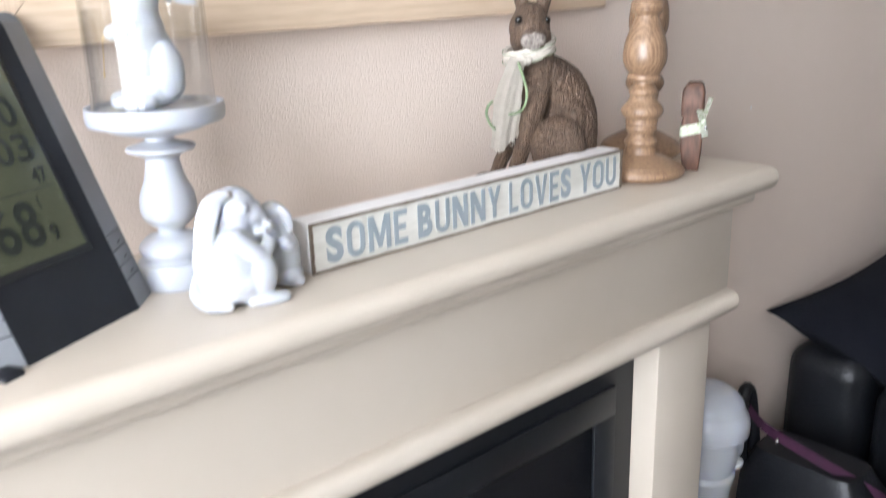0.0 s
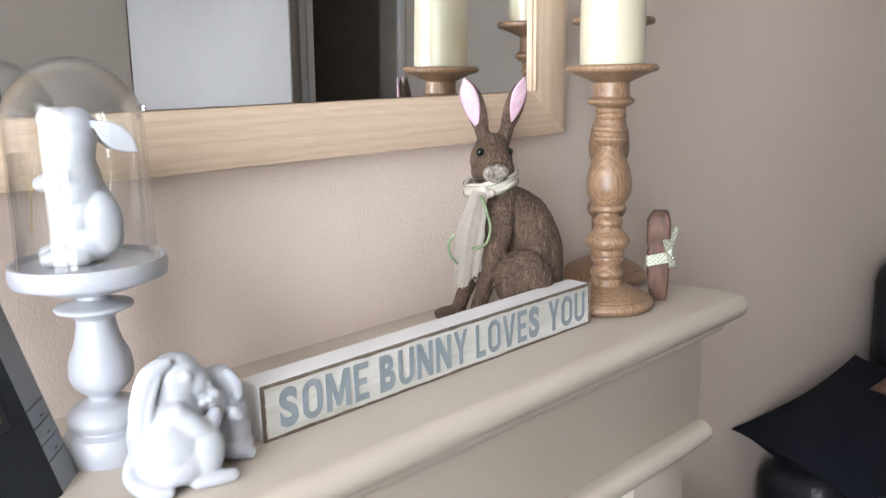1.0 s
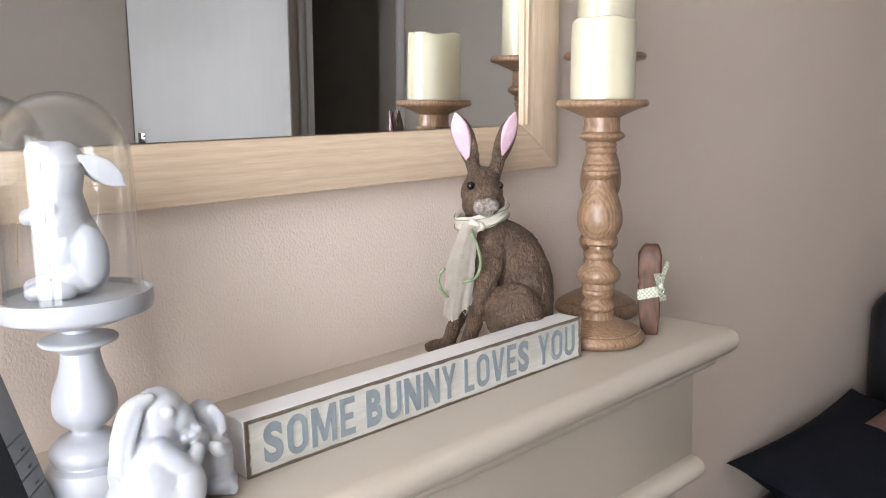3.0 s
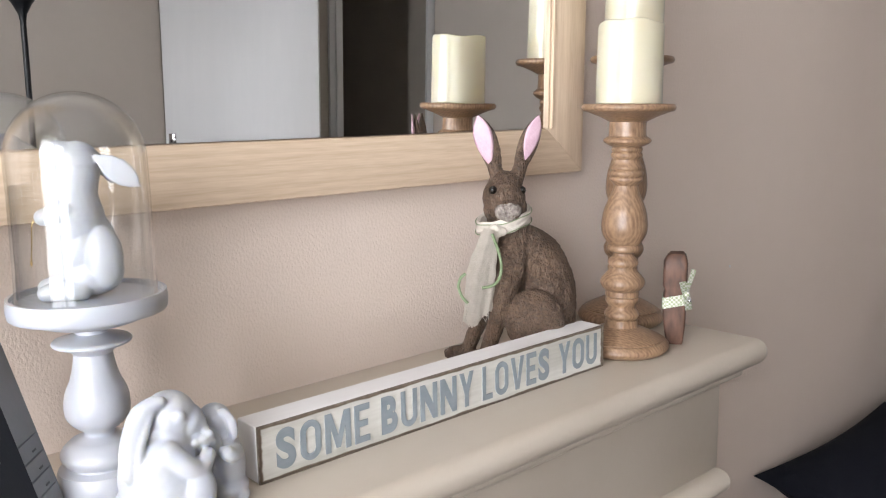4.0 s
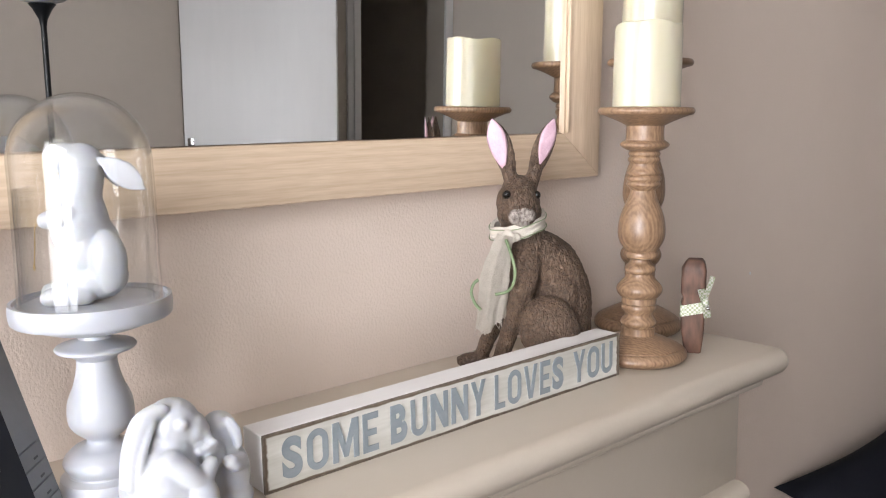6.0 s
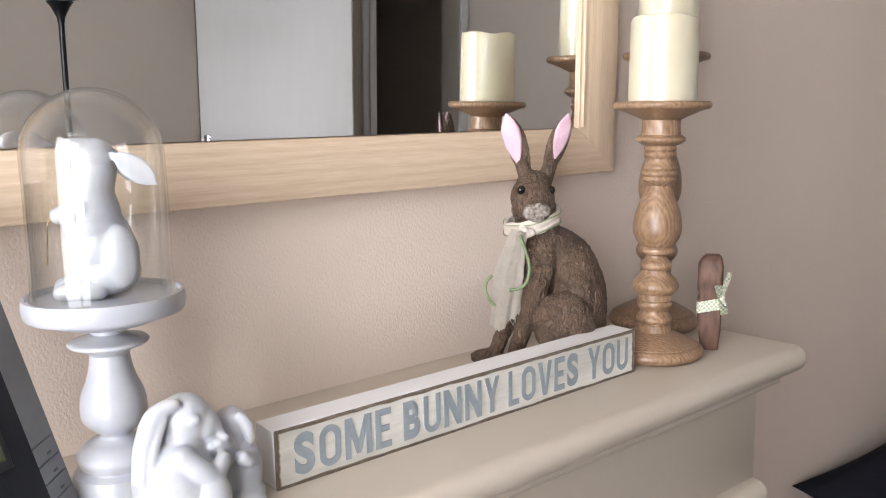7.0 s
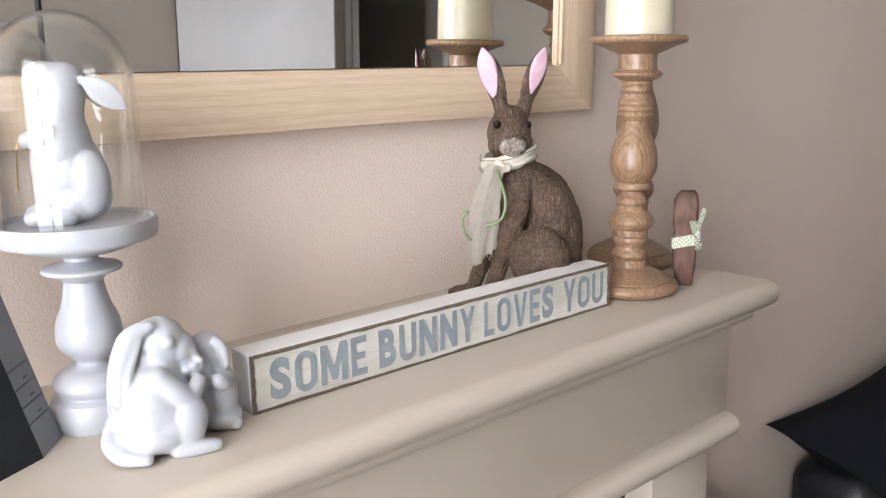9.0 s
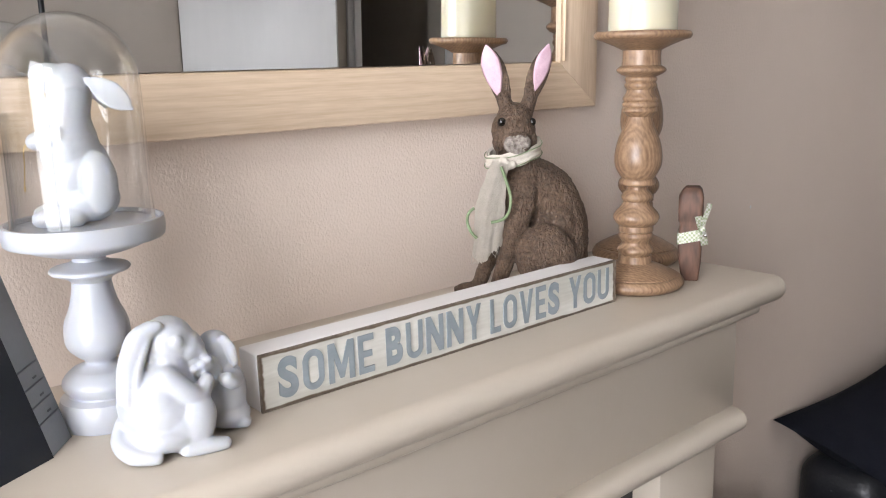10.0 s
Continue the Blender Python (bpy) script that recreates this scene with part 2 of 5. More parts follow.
def sign_face():
    """Cream-white paint over boards, rubbed through to brown wood towards the edges."""
    m = material("worn_sign_face", (0.38, 0.37, 0.315), (0.69, 0.675, 0.625), 0.65, 34, 0.15, 120, stretch=(0.12, 1, 1))
    t = m.node_tree
    p = t.nodes["Principled BSDF"]
    old = p.inputs["Base Color"].links[0].from_socket
    tc = t.nodes.new("ShaderNodeTexCoord")
    sep = t.nodes.new("ShaderNodeSeparateXYZ")
    t.links.new(tc.outputs["Generated"], sep.inputs[0])

    def edge(axis, width):
        s = t.nodes.new("ShaderNodeMath")
        s.operation = "SUBTRACT"
        s.inputs[1].default_value = 0.5
        t.links.new(sep.outputs[axis], s.inputs[0])
        a = t.nodes.new("ShaderNodeMath")
        a.operation = "ABSOLUTE"
        t.links.new(s.outputs[0], a.inputs[0])
        r = t.nodes.new("ShaderNodeMapRange")
        r.inputs["From Min"].default_value, r.inputs["From Max"].default_value = 0.5 - width, 0.5
        t.links.new(a.outputs[0], r.inputs["Value"])
        return r.outputs[0]
    mxm = t.nodes.new("ShaderNodeMath")
    mxm.operation = "MAXIMUM"
    t.links.new(edge(0, 0.013), mxm.inputs[0])
    t.links.new(edge(2, 0.075), mxm.inputs[1])
    n = t.nodes.new("ShaderNodeTexNoise")
    mp = t.nodes.new("ShaderNodeMapping")
    mp.inputs["Scale"].default_value = (0.3, 1, 1)
    t.links.new(tc.outputs["Object"], mp.inputs[0])
    t.links.new(mp.outputs[0], n.inputs["Vector"])
    n.inputs["Scale"].default_value, n.inputs["Detail"].default_value = 140, 6
    add = t.nodes.new("ShaderNodeMath")
    add.operation = "MULTIPLY_ADD"
    add.inputs[1].default_value = 1.0
    t.links.new(mxm.outputs[0], add.inputs[0])
    t.links.new(n.outputs[0], add.inputs[2])
    r = t.nodes.new("ShaderNodeMapRange")
    r.inputs["From Min"].default_value, r.inputs["From Max"].default_value = 0.98, 1.26
    t.links.new(add.outputs[0], r.inputs["Value"])
    mix = t.nodes.new("ShaderNodeMix")
    mix.data_type = "RGBA"
    mix.inputs[7].default_value = (0.12, 0.085, 0.055, 1)
    t.links.new(r.outputs[0], mix.inputs[0])
    t.links.new(old, mix.inputs[6])
    t.links.new(mix.outputs[2], p.inputs["Base Color"])
    return m


M_SIGNFACE = sign_face()
M_SIGNEDGE = material("rubbed_dark_edge", (0.07, 0.05, 0.035), (0.22, 0.18, 0.14), 0.8, 120, 0.3, 300)


# ---- building helpers ----
def mesh_of(name, bm, mat, smooth=True, angle=40):
    me = bpy.data.meshes.new(name)
    bmesh.ops.recalc_face_normals(bm, faces=bm.faces)
    if smooth:
        for f in bm.faces:
            f.smooth = True
        for e in bm.edges:
            if len(e.link_faces) == 2 and e.calc_face_angle(0) > radians(angle):
                e.smooth = False
    bm.to_mesh(me)
    bm.free()
    me.materials.append(mat)
    return me


def part(name, bm, mat, parent=None, label="", smooth=True, m=None):
    ob = new(name, mesh_of(name, bm, mat, smooth) if isinstance(bm, bmesh.types.BMesh) else bm)
    if m is not None:
        ob.matrix_basis = m
    ob.parent = parent
    if label:
        ob["label"] = label
    return ob


def thing(name, label, category, m=None, group="", kind=""):
    ob = new(name)
    ob.empty_display_size = 0.05
    if m is not None:
        ob.matrix_basis = m
    return tagged(ob, label, category, group, kind)


def box(x0, x1, y0, y1, z0, z1, bevel=0.0, seg=2, bm=None):
    own = bmesh.new()
    bmesh.ops.create_cube(own, size=1, matrix=Matrix.Translation(((x0 + x1) / 2, (y0 + y1) / 2, (z0 + z1) / 2)) @ Matrix.Diagonal((x1 - x0, y1 - y0, z1 - z0, 1)))
    if bevel:
        bmesh.ops.bevel(own, geom=own.edges[:], offset=bevel, segments=seg, profile=0.5, affect="EDGES")
    if bm is None:
        return own
    me = bpy.data.meshes.new("join")
    own.to_mesh(me)
    own.free()
    bm.from_mesh(me)
    bpy.data.meshes.remove(me)
    return bm


def lathe(profile, seg=64):
    """A turned body from (radius, height) pairs about z."""
    bm = bmesh.new()
    rings = []
    for r, z in profile:
        if r < 1e-5:
            rings.append([bm.verts.new((0, 0, z))])
        else:
            rings.append([bm.verts.new((r * math.cos(2 * math.pi * i / seg), r * math.sin(2 * math.pi * i / seg), z)) for i in range(seg)])
    for a, b in zip(rings, rings[1:]):
        for i in range(seg):
            j = (i + 1) % seg
            if len(a) == 1 and len(b) == 1:
                continue
            if len(a) == 1:
                bm.faces.new((a[0], b[j], b[i]))
            elif len(b) == 1:
                bm.faces.new((a[i], a[j], b[0]))
            else:
                bm.faces.new((a[i], a[j], b[j], b[i]))
    return bm


def turned(*steps, n=7):
    """A lathe profile from the axis: each step goes to (radius, height), swelling (+) or hollowed (-) by bulge on the way."""
    out, r0, z0 = [(0.0, 0.0)], 0.0, 0.0
    for r, z, bulge in steps:
        k = n if bulge else 1
        out += [(r0 + (r - r0) * i / k + bulge * math.sin(math.pi * i / k), z0 + (z - z0) * i / k) for i in range(1, k + 1)]
        r0, z0 = r, z
    return out


def leaf(bm, base, tip, wide, thick, cup=0.0, out=(0, -1, 0), n=14, peak=0.55):
    """A leaf-shaped blade from base to tip, widest at peak, hollowed by cup on the side that faces out."""
    base, tip, out = Vector(base), Vector(tip), Vector(out).normalized()
    along = (tip - base).normalized()
    side = along.cross(out).normalized()
    out = side.cross(along).normalized()
    front, back = [], []
    for i in range(n + 1):
        t = i / n
        u = t / peak / 2 if t < peak else 0.5 + (t - peak) / (1 - peak) / 2
        w = wide * max(0.03, math.sin(math.pi * u)) ** 0.8
        c = base.lerp(tip, t)
        f, b = [], []
        for k in range(9):
            x = -1 + k / 4
            d = thick * math.sqrt(max(0.0, 1 - x * x)) * max(0.15, math.sin(math.pi * u))
            hollow = cup * (x * x - 1) * math.sin(math.pi * u)
            f.append(bm.verts.new(c + side * (w * x) + out * (d + hollow)))
            b.append(f[-1] if k in (0, 8) else bm.verts.new(c + side * (w * x) - out * d))
        front.append(f), back.append(b)
    for i in range(n):
        for k in range(8):
            bm.faces.new((front[i][k], front[i][k + 1], front[i + 1][k + 1], front[i + 1][k]))
            bm.faces.new((back[i][k + 1], back[i][k], back[i + 1][k], back[i + 1][k + 1]))
    for i, flip in ((0, 1), (n, -1)):
        ring = front[i] + back[i][-2:0:-1]
        bm.faces.new(ring[::flip])


def sweep_x(section, x0, x1, mat_bm=None, caps=True):
    """Extrudes a closed (y, z) section along x."""
    bm = bmesh.new()
    a = [bm.verts.new((x0, y, z)) for y, z in section]
    b = [bm.verts.new((x1, y, z)) for y, z in section]
    n = len(section)
    for i in range(n):
        j = (i + 1) % n
        bm.faces.new((a[i], a[j], b[j], b[i]))
    if caps:
        bm.faces.new(a[::-1])
        bm.faces.new(b)
    return bm


def tube(points, radius, seg=8, closed=False):
    """A round cord through points, with its ends closed."""
    bm = bmesh.new()
    pts = [Vector(p) for p in points]
    rings = []
    up = Vector((0.3, 0.2, 1)).normalized()
    for i, p in enumerate(pts):
        d = (pts[min(i + 1, len(pts) - 1)] - pts[max(i - 1, 0)]).normalized()
        s = d.cross(up).normalized()
        q = s.cross(d)
        r = radius[i] if isinstance(radius, (list, tuple)) else radius
        rings.append([bm.verts.new(p + r * (math.cos(2 * math.pi * k / seg) * s + math.sin(2 * math.pi * k / seg) * q)) for k in range(seg)])
    for a, b in zip(rings, rings[1:]):
        for i in range(seg):
            j = (i + 1) % seg
            bm.faces.new((a[i], a[j], b[j], b[i]))
    bm.faces.new(rings[0][::-1])
    bm.faces.new(rings[-1])
    return bm


def curve_points(pts, n=8):
    out = []
    pts = [Vector(p) for p in pts]
    for i in range(len(pts) - 1):
        p0, p1, p2, p3 = (pts[max(0, min(len(pts) - 1, k))] for k in (i - 1, i, i + 1, i + 2))
        for s in range(n):
            t = s / n
            out.append(0.5 * (2 * p1 + (p2 - p0) * t + (2 * p0 - 5 * p1 + 4 * p2 - p3) * t * t + (3 * p1 - p0 - 3 * p2 + p3) * t ** 3))
    return out + [pts[-1]]


def ball(bm, c, r, rot=(0, 0, 0)):
    """An ellipsoid added to bm."""
    r = (r, r, r) if isinstance(r, (int, float)) else r
    bmesh.ops.create_icosphere(bm, subdivisions=3, radius=1, matrix=Matrix.LocRotScale(c, Euler([radians(a) for a in rot]), r))


def limb(bm, pts, radii, n=7):
    """A soft limb: balls strung along a curve."""
    path = curve_points(pts, n)
    for i, p in enumerate(path):
        f = i / (len(path) - 1) * (len(radii) - 1)
        k = min(int(f), len(radii) - 2)
        a, b = radii[k], radii[k + 1]
        a = (a,) * 3 if isinstance(a, (int, float)) else a
        b = (b,) * 3 if isinstance(b, (int, float)) else b
        ball(bm, p, tuple(u + (v - u) * (f - k) for u, v in zip(a, b)))


def fused(bm, voxel, smooth=8, factor=0.6):
    """Melts the balls of bm into one skin and returns it as a bmesh."""
    me = bpy.data.meshes.new("clay")
    bm.to_mesh(me)
    bm.free()
    ob = new("clay", me)
    r = ob.modifiers.new("skin", "REMESH")
    r.mode, r.voxel_size = "VOXEL", voxel
    s = ob.modifiers.new("soft", "SMOOTH")
    s.iterations, s.factor = smooth, factor
    dg = bpy.context.evaluated_depsgraph_get()
    dg.update()
    got = bpy.data.meshes.new_from_object(ob.evaluated_get(dg))
    bpy.data.objects.remove(ob)
    out = bmesh.new()
    out.from_mesh(got)
    bpy.data.meshes.remove(got)
    return out


def lettering(text, width, height, depth, bold=0.034):
    """A flat bold letter of the built-in font, scaled to width by height, in the xz plane from its lower left corner, facing -y."""
    cu = bpy.data.curves.new("letters", "FONT")
    cu.body, cu.extrude, cu.resolution_u, cu.offset = text, 0.01, 8, bold
    ob = new("letters", cu)
    dg = bpy.context.evaluated_depsgraph_get()
    dg.update()
    me = bpy.data.meshes.new_from_object(ob.evaluated_get(dg))
    bpy.data.objects.remove(ob)
    bm = bmesh.new()
    bm.from_mesh(me)
    bpy.data.meshes.remove(me)
    bmesh.ops.remove_doubles(bm, verts=bm.verts, dist=1e-5)
    xs, ys = [v.co.x for v in bm.verts], [v.co.y for v in bm.verts]
    x0, x1, y0, y1 = min(xs), max(xs), min(ys), max(ys)
    for v in bm.verts:
        v.co = Vector(((v.co.x - x0) / (x1 - x0) * width, -v.co.z / 0.02 * depth, (v.co.y - y0) / (y1 - y0) * height))
    return bm


def block_letter(c, width, height, depth, stem=0.27, bar=0.165):
    """A condensed block capital as one solid: straight strokes of that share of the width and height, round bowls."""
    a, b = stem, 1 - stem
    arc = [(-math.cos(math.pi * i / 16), math.sin(math.pi * i / 16)) for i in range(17)]
    outlines = {
        "E": [(0, 0), (0, 1), (1, 1), (1, 1 - bar), (1.15 * a, 1 - bar), (1.15 * a, 0.5 + bar / 2), (0.88, 0.5 + bar / 2), (0.88, 0.5 - bar / 2), (1.15 * a, 0.5 - bar / 2), (1.15 * a, bar), (1, bar), (1, 0)],
        "L": [(0, 0), (0, 1), (1.25 * a, 1), (1.25 * a, bar), (1, bar), (1, 0)],
        "M": [(0, 0), (0, 1), (0.25, 1), (0.5, 0.40), (0.75, 1), (1, 1), (1, 0), (0.79, 0), (0.79, 0.62), (0.58, 0.08), (0.42, 0.08), (0.21, 0.62), (0.21, 0)],
        "N": [(0, 0), (0, 1), (0.28, 1), (0.74, 0.44), (0.74, 1), (1, 1), (1, 0), (0.73, 0), (0.26, 0.57), (0.26, 0)],
        "V": [(0, 1), (0.27, 1), (0.5, 0.27), (0.73, 1), (1, 1), (0.64, 0), (0.36, 0)],
        "Y": [(0, 1), (0.28, 1), (0.5, 0.62), (0.72, 1), (1, 1), (0.64, 0.40), (0.64, 0), (0.36, 0), (0.36, 0.40)],
        "U": [(0, 1), (a, 1), (a, 0.30)] + [(0.5 + (0.5 - a) * x, 0.30 - (0.30 - bar) * y) for x, y in arc[1:-1]] + [(b, 0.30), (b, 1), (1, 1), (1, 0.30)] + [(0.5 - 0.5 * x, 0.30 - 0.30 * y) for x, y in arc[1:-1]] + [(0, 0.30)]}
    loops = [outlines[c]] if c in outlines else []
    if c == "O":
        for hx, r, edge in ((0.5, 0.30, 0.0), (0.5 - a, 0.30 - bar * 0.8, bar)):
            top = [(0.5 + hx * x, 0.70 + (0.30 - edge) * y) for x, y in arc]
            loops.append(top + [(1 - x, 1 - y) for x, y in top])
    bm = bmesh.new()
    def put(p, y):
        return bm.verts.new((p[0] * width, y, p[1] * height))
    if c == "O":
        f, k = [[put(p, -depth) for p in l] for l in loops], [[put(p, 0) for p in l] for l in loops]
        n = len(f[0])
        for i in range(n):
            j = (i + 1) % n
            bm.faces.new((f[0][i], f[0][j], f[1][j], f[1][i]))
            bm.faces.new((f[0][i], k[0][i], k[0][j], f[0][j]))
            bm.faces.new((f[1][j], k[1][j], k[1][i], f[1][i]))
        return bm
    f, k = [put(p, -depth) for p in loops[0]], [put(p, 0) for p in loops[0]]
    for i in range(len(f)):
        j = (i + 1) % len(f)
        bm.faces.new((f[i], k[i], k[j], f[j]))
    face = bm.faces.new(f)
    bm.normal_update()
    bmesh.ops.triangulate(bm, faces=[face])
    return bm


# ---- the room ----
def structure(name, bm, mat, label, category, smooth=False):
    return tagged(part(name, bm, mat, None, "", smooth), label, category, kind="structure")


T = 0.16
structure("wall_north", box(WEST - T, EAST + T, WALL, WALL + T, 0, CEIL), M_WALL, "pinkish beige painted wall with a fine orange-peel texture", "wall")
bm = bmesh.new()
DOOR_X0, DOOR_X1, DOOR_H = 2.911, 3.534, 2.02
HINGE_X = 1.862
for b in ((WEST - T, HINGE_X, 0, CEIL), (HINGE_X, HINGE_X + 0.765, DOOR_H, CEIL), (HINGE_X + 0.765, DOOR_X0, 0, CEIL), (DOOR_X1, EAST + T, 0, CEIL), (DOOR_X0, DOOR_X1, DOOR_H, CEIL)):
    box(b[0], b[1], SOUTH - T, SOUTH, b[2], b[3], bm=bm)
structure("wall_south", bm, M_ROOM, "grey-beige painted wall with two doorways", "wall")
bm = bmesh.new()
for b in ((SOUTH, WIN_Y0, 0, CEIL), (WIN_Y1, WALL, 0, CEIL), (WIN_Y0, WIN_Y1, 0, WIN_Z0), (WIN_Y0, WIN_Y1, WIN_Z1, CEIL)):
    box(WEST - T, WEST, b[0], b[1], b[2], b[3], bm=bm)
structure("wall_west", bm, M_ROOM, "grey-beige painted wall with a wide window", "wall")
structure("wall_east", box(EAST, EAST + T, SOUTH, WALL, 0, CEIL), material("end_wall_paint", (0.66, 0.60, 0.535), (0.69, 0.63, 0.56), 0.7, 3, 0.3, 200), "light beige painted end wall", "wall")
structure("floor", box(WEST - T, EAST + T, SOUTH - 2.0, WALL + T, -0.1, 0), M_CARPET, "short brown carpet", "floor")
structure("ceiling", box(WEST - T, EAST + T, SOUTH - 2.0, WALL + T, CEIL, CEIL + 0.1), M_CEIL, "plain off-white ceiling", "ceiling")
# unlit hall behind the doorway
bm = bmesh.new()
for b in ((1.65, 1.75, -4.5, SOUTH - T), (3.75, 3.85, -4.5, SOUTH - T), (1.75, 3.75, -4.5, -4.4)):
    box(*b, 0, CEIL, bm=bm)
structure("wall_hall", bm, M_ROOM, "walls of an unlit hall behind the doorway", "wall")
structure("ground", box(-400, 400, -400, 400, -0.6, -0.5), material("grass", (0.05, 0.08, 0.03), (0.08, 0.11, 0.04), 0.9, 2), "lawn outside the window", "ground")


def window():
    w = tagged(new("window_1"), "white framed window with two casements", "window", kind="structure")
    x0, x1 = WEST - 0.11, WEST - 0.05
    mid = (WIN_Y0 + WIN_Y1) / 2
    for n, b in (("window_frame", (x0, x1, WIN_Y0, WIN_Y0 + 0.05, WIN_Z0, WIN_Z1)), ("window_frame", (x0, x1, WIN_Y1 - 0.05, WIN_Y1, WIN_Z0, WIN_Z1)),
                 ("window_frame", (x0, x1, WIN_Y0 + 0.05, WIN_Y1 - 0.05, WIN_Z0, WIN_Z0 + 0.05)), ("window_frame", (x0, x1, WIN_Y0 + 0.05, WIN_Y1 - 0.05, WIN_Z1 - 0.05, WIN_Z1)),
                 ("mullion", (x0, x1, mid - 0.04, mid + 0.04, WIN_Z0 + 0.05, WIN_Z1 - 0.05)),
                 ("window_sill", (WEST - 0.05, WEST + 0.12, WIN_Y0 - 0.05, WIN_Y1 + 0.05, WIN_Z0 - 0.03, WIN_Z0))):
        part(n, box(*b, bevel=0.004), M_WHITEPAINT, w)
    for a, b in ((WIN_Y0 + 0.05, mid - 0.04), (mid + 0.04, WIN_Y1 - 0.05)):
        p = part("pane", box(WEST - 0.084, WEST - 0.078, a, b, WIN_Z0 + 0.05, WIN_Z1 - 0.05), M_GLASS, w, smooth=False)
        p.visible_shadow = False


window()


def door():
    d = tagged(new("door_1"), "white gloss-painted flush door standing half open", "door", kind="structure")
    d.matrix_basis = pose(HINGE_X, SOUTH + 0.01, 0, 0, 0, 44.3)
    part("leaf", box(0.0, 0.752, -0.038, 0.0, 0.01, 2.0, 0.003), M_WHITEPAINT, d)
    part("hinge", box(0.018, 0.052, 0.0002, 0.010, 1.072, 1.129, 0.003), M_CHROME, d, "small chrome hinge plate")
    for dx, dz in ((0.026, 1.089), (0.042, 1.107)):
        part("hinge_screw", box(dx, dx + 0.008, 0.0102, 0.012, dz, dz + 0.008, 0.001), M_BLACKMETAL, d)
    f = tagged(new("door_frame"), "grey-white wooden frame round the doorway", "door frame", kind="structure")
    part("jamb", box(DOOR_X0 - 0.09, DOOR_X0, SOUTH, SOUTH + 0.02, 0, DOOR_H + 0.07, 0.004), M_WHITEPAINT, f)
    part("jamb", box(DOOR_X0 - 0.055, DOOR_X0 - 0.012, SOUTH + 0.02, SOUTH + 0.035, 0, DOOR_H, 0.004), M_WHITEPAINT, f)
    part("jamb", box(DOOR_X1 + 0.001, DOOR_X1 + 0.058, SOUTH, SOUTH + 0.02, 0, DOOR_H + 0.07, 0.004), M_WHITEPAINT, f)
    part("head", box(DOOR_X0 + 0.001, DOOR_X1, SOUTH, SOUTH + 0.02, DOOR_H, DOOR_H + 0.07, 0.004), M_WHITEPAINT, f)


door()


# ---- fireplace ----
X0, X1 = -0.205, 1.003         # ends of the shelf
def half_round(yf, yb, z0, z1, n=10):
    """A section with a rounded nose towards -y."""
    r = (z1 - z0) / 2
    zc = (z0 + z1) / 2
    s = [(yb, z1)]
    s += [(yf + r - r * math.sin(math.pi * i / n), zc + r * math.cos(math.pi * i / n)) for i in range(n + 1)]
    return s + [(yb, z0)]


def shelf_bm():
    """The mantel shelf with its nosing returned round the right and left ends."""
    n, r = 10, 0.0145
    bm = bmesh.new()
    rings = []
    for i in range(n + 1):
        a = math.pi * i / n
        o, z = r - r * math.sin(a), TOP - r + r * math.cos(a)
        yf, xl, xr = 0.493 + o, X0 + o, X1 - o
        c, k = 0.0155, 4                          # rounded corners
        turn = [(math.sin(math.pi / 2 * i / k), math.cos(math.pi / 2 * i / k)) for i in range(k + 1)]
        left = [(xl + (c - o) * (1 - q), yf + (c - o) * (1 - p), z) for p, q in turn]
        right = [(xr - (c - o) * (1 - q), yf + (c - o) * (1 - p), z) for p, q in reversed(turn)]
        rings.append([bm.verts.new(p) for p in [(xl, WALL, z)] + [(x, y, z) for x, y, z in left] + right + [(xr, WALL, z)]])
    for p, q in zip(rings, rings[1:]):
        for i in range(len(p) - 1):
            bm.faces.new((p[i], p[i + 1], q[i + 1], q[i]))
    bm.faces.new(rings[0])
    bm.faces.new(rings[-1][::-1])
    return bm


def fireplace():
    f = thing("fire_surround", "cream-painted wooden fire surround with rounded mouldings", "fireplace")
    part("mantel_shelf", shelf_bm(), M_CREAM, f)
    part("bed_moulding", sweep_x([(WALL, 1.0705), (0.5185, 1.0705), (0.5185, 1.0600), (0.5195, 1.0555), (0.5225, 1.0530), (WALL, 1.0530)], X0 + 0.022, X1 - 0.018), M_CREAM, f)
    part("frieze", box(X0 + 0.03, 0.992, 0.55, WALL, 0.9317, 1.0527, 0.0012), M_CREAM, f)
    part("half_round_moulding", sweep_x(half_round(0.530, 0.60, 0.9035, 0.9315), X0 + 0.012, 0.989), M_CREAM, f)
    part("lower_rail", box(X0 + 0.04, 0.975, 0.556, WALL, 0.8985, 0.9030, 0.001), M_CREAM, f)
    for a, b in ((0.856, 0.968), (X0 + 0.04, X0 + 0.152)):
        part("pillar", box(a, b, 0.556, WALL, 0.0, 0.8980, 0.003), M_CREAM, f)
    part("hearth_plinth", box(X0 - 0.02, X1 + 0.02, 0.44, 0.555, 0.0, 0.06, 0.004), M_CREAM, f)
    i = thing("fire_insert", "black metal fireplace insert with a stepped frame", "fire")
    part("panel", box(X0 + 0.153, 0.855, 0.592, 0.60, 0.061, 0.8978), M_BLACKMETAL, i)
    for b in ((X0 + 0.20, 0.815, 0.80, 0.84), (X0 + 0.20, 0.24 - 0.40, 0.10, 0.80), (0.775, 0.815, 0.10, 0.80)):
        part("frame_bar", box(b[0], b[1], 0.5865, 0.5915, b[2], b[3], 0.0015), M_BLACKMETAL, i)
    part("glass_front", box(-0.158, 0.773, 0.5895, 0.5915, 0.10, 0.798), M_BLACKGLASS, i)


fireplace()


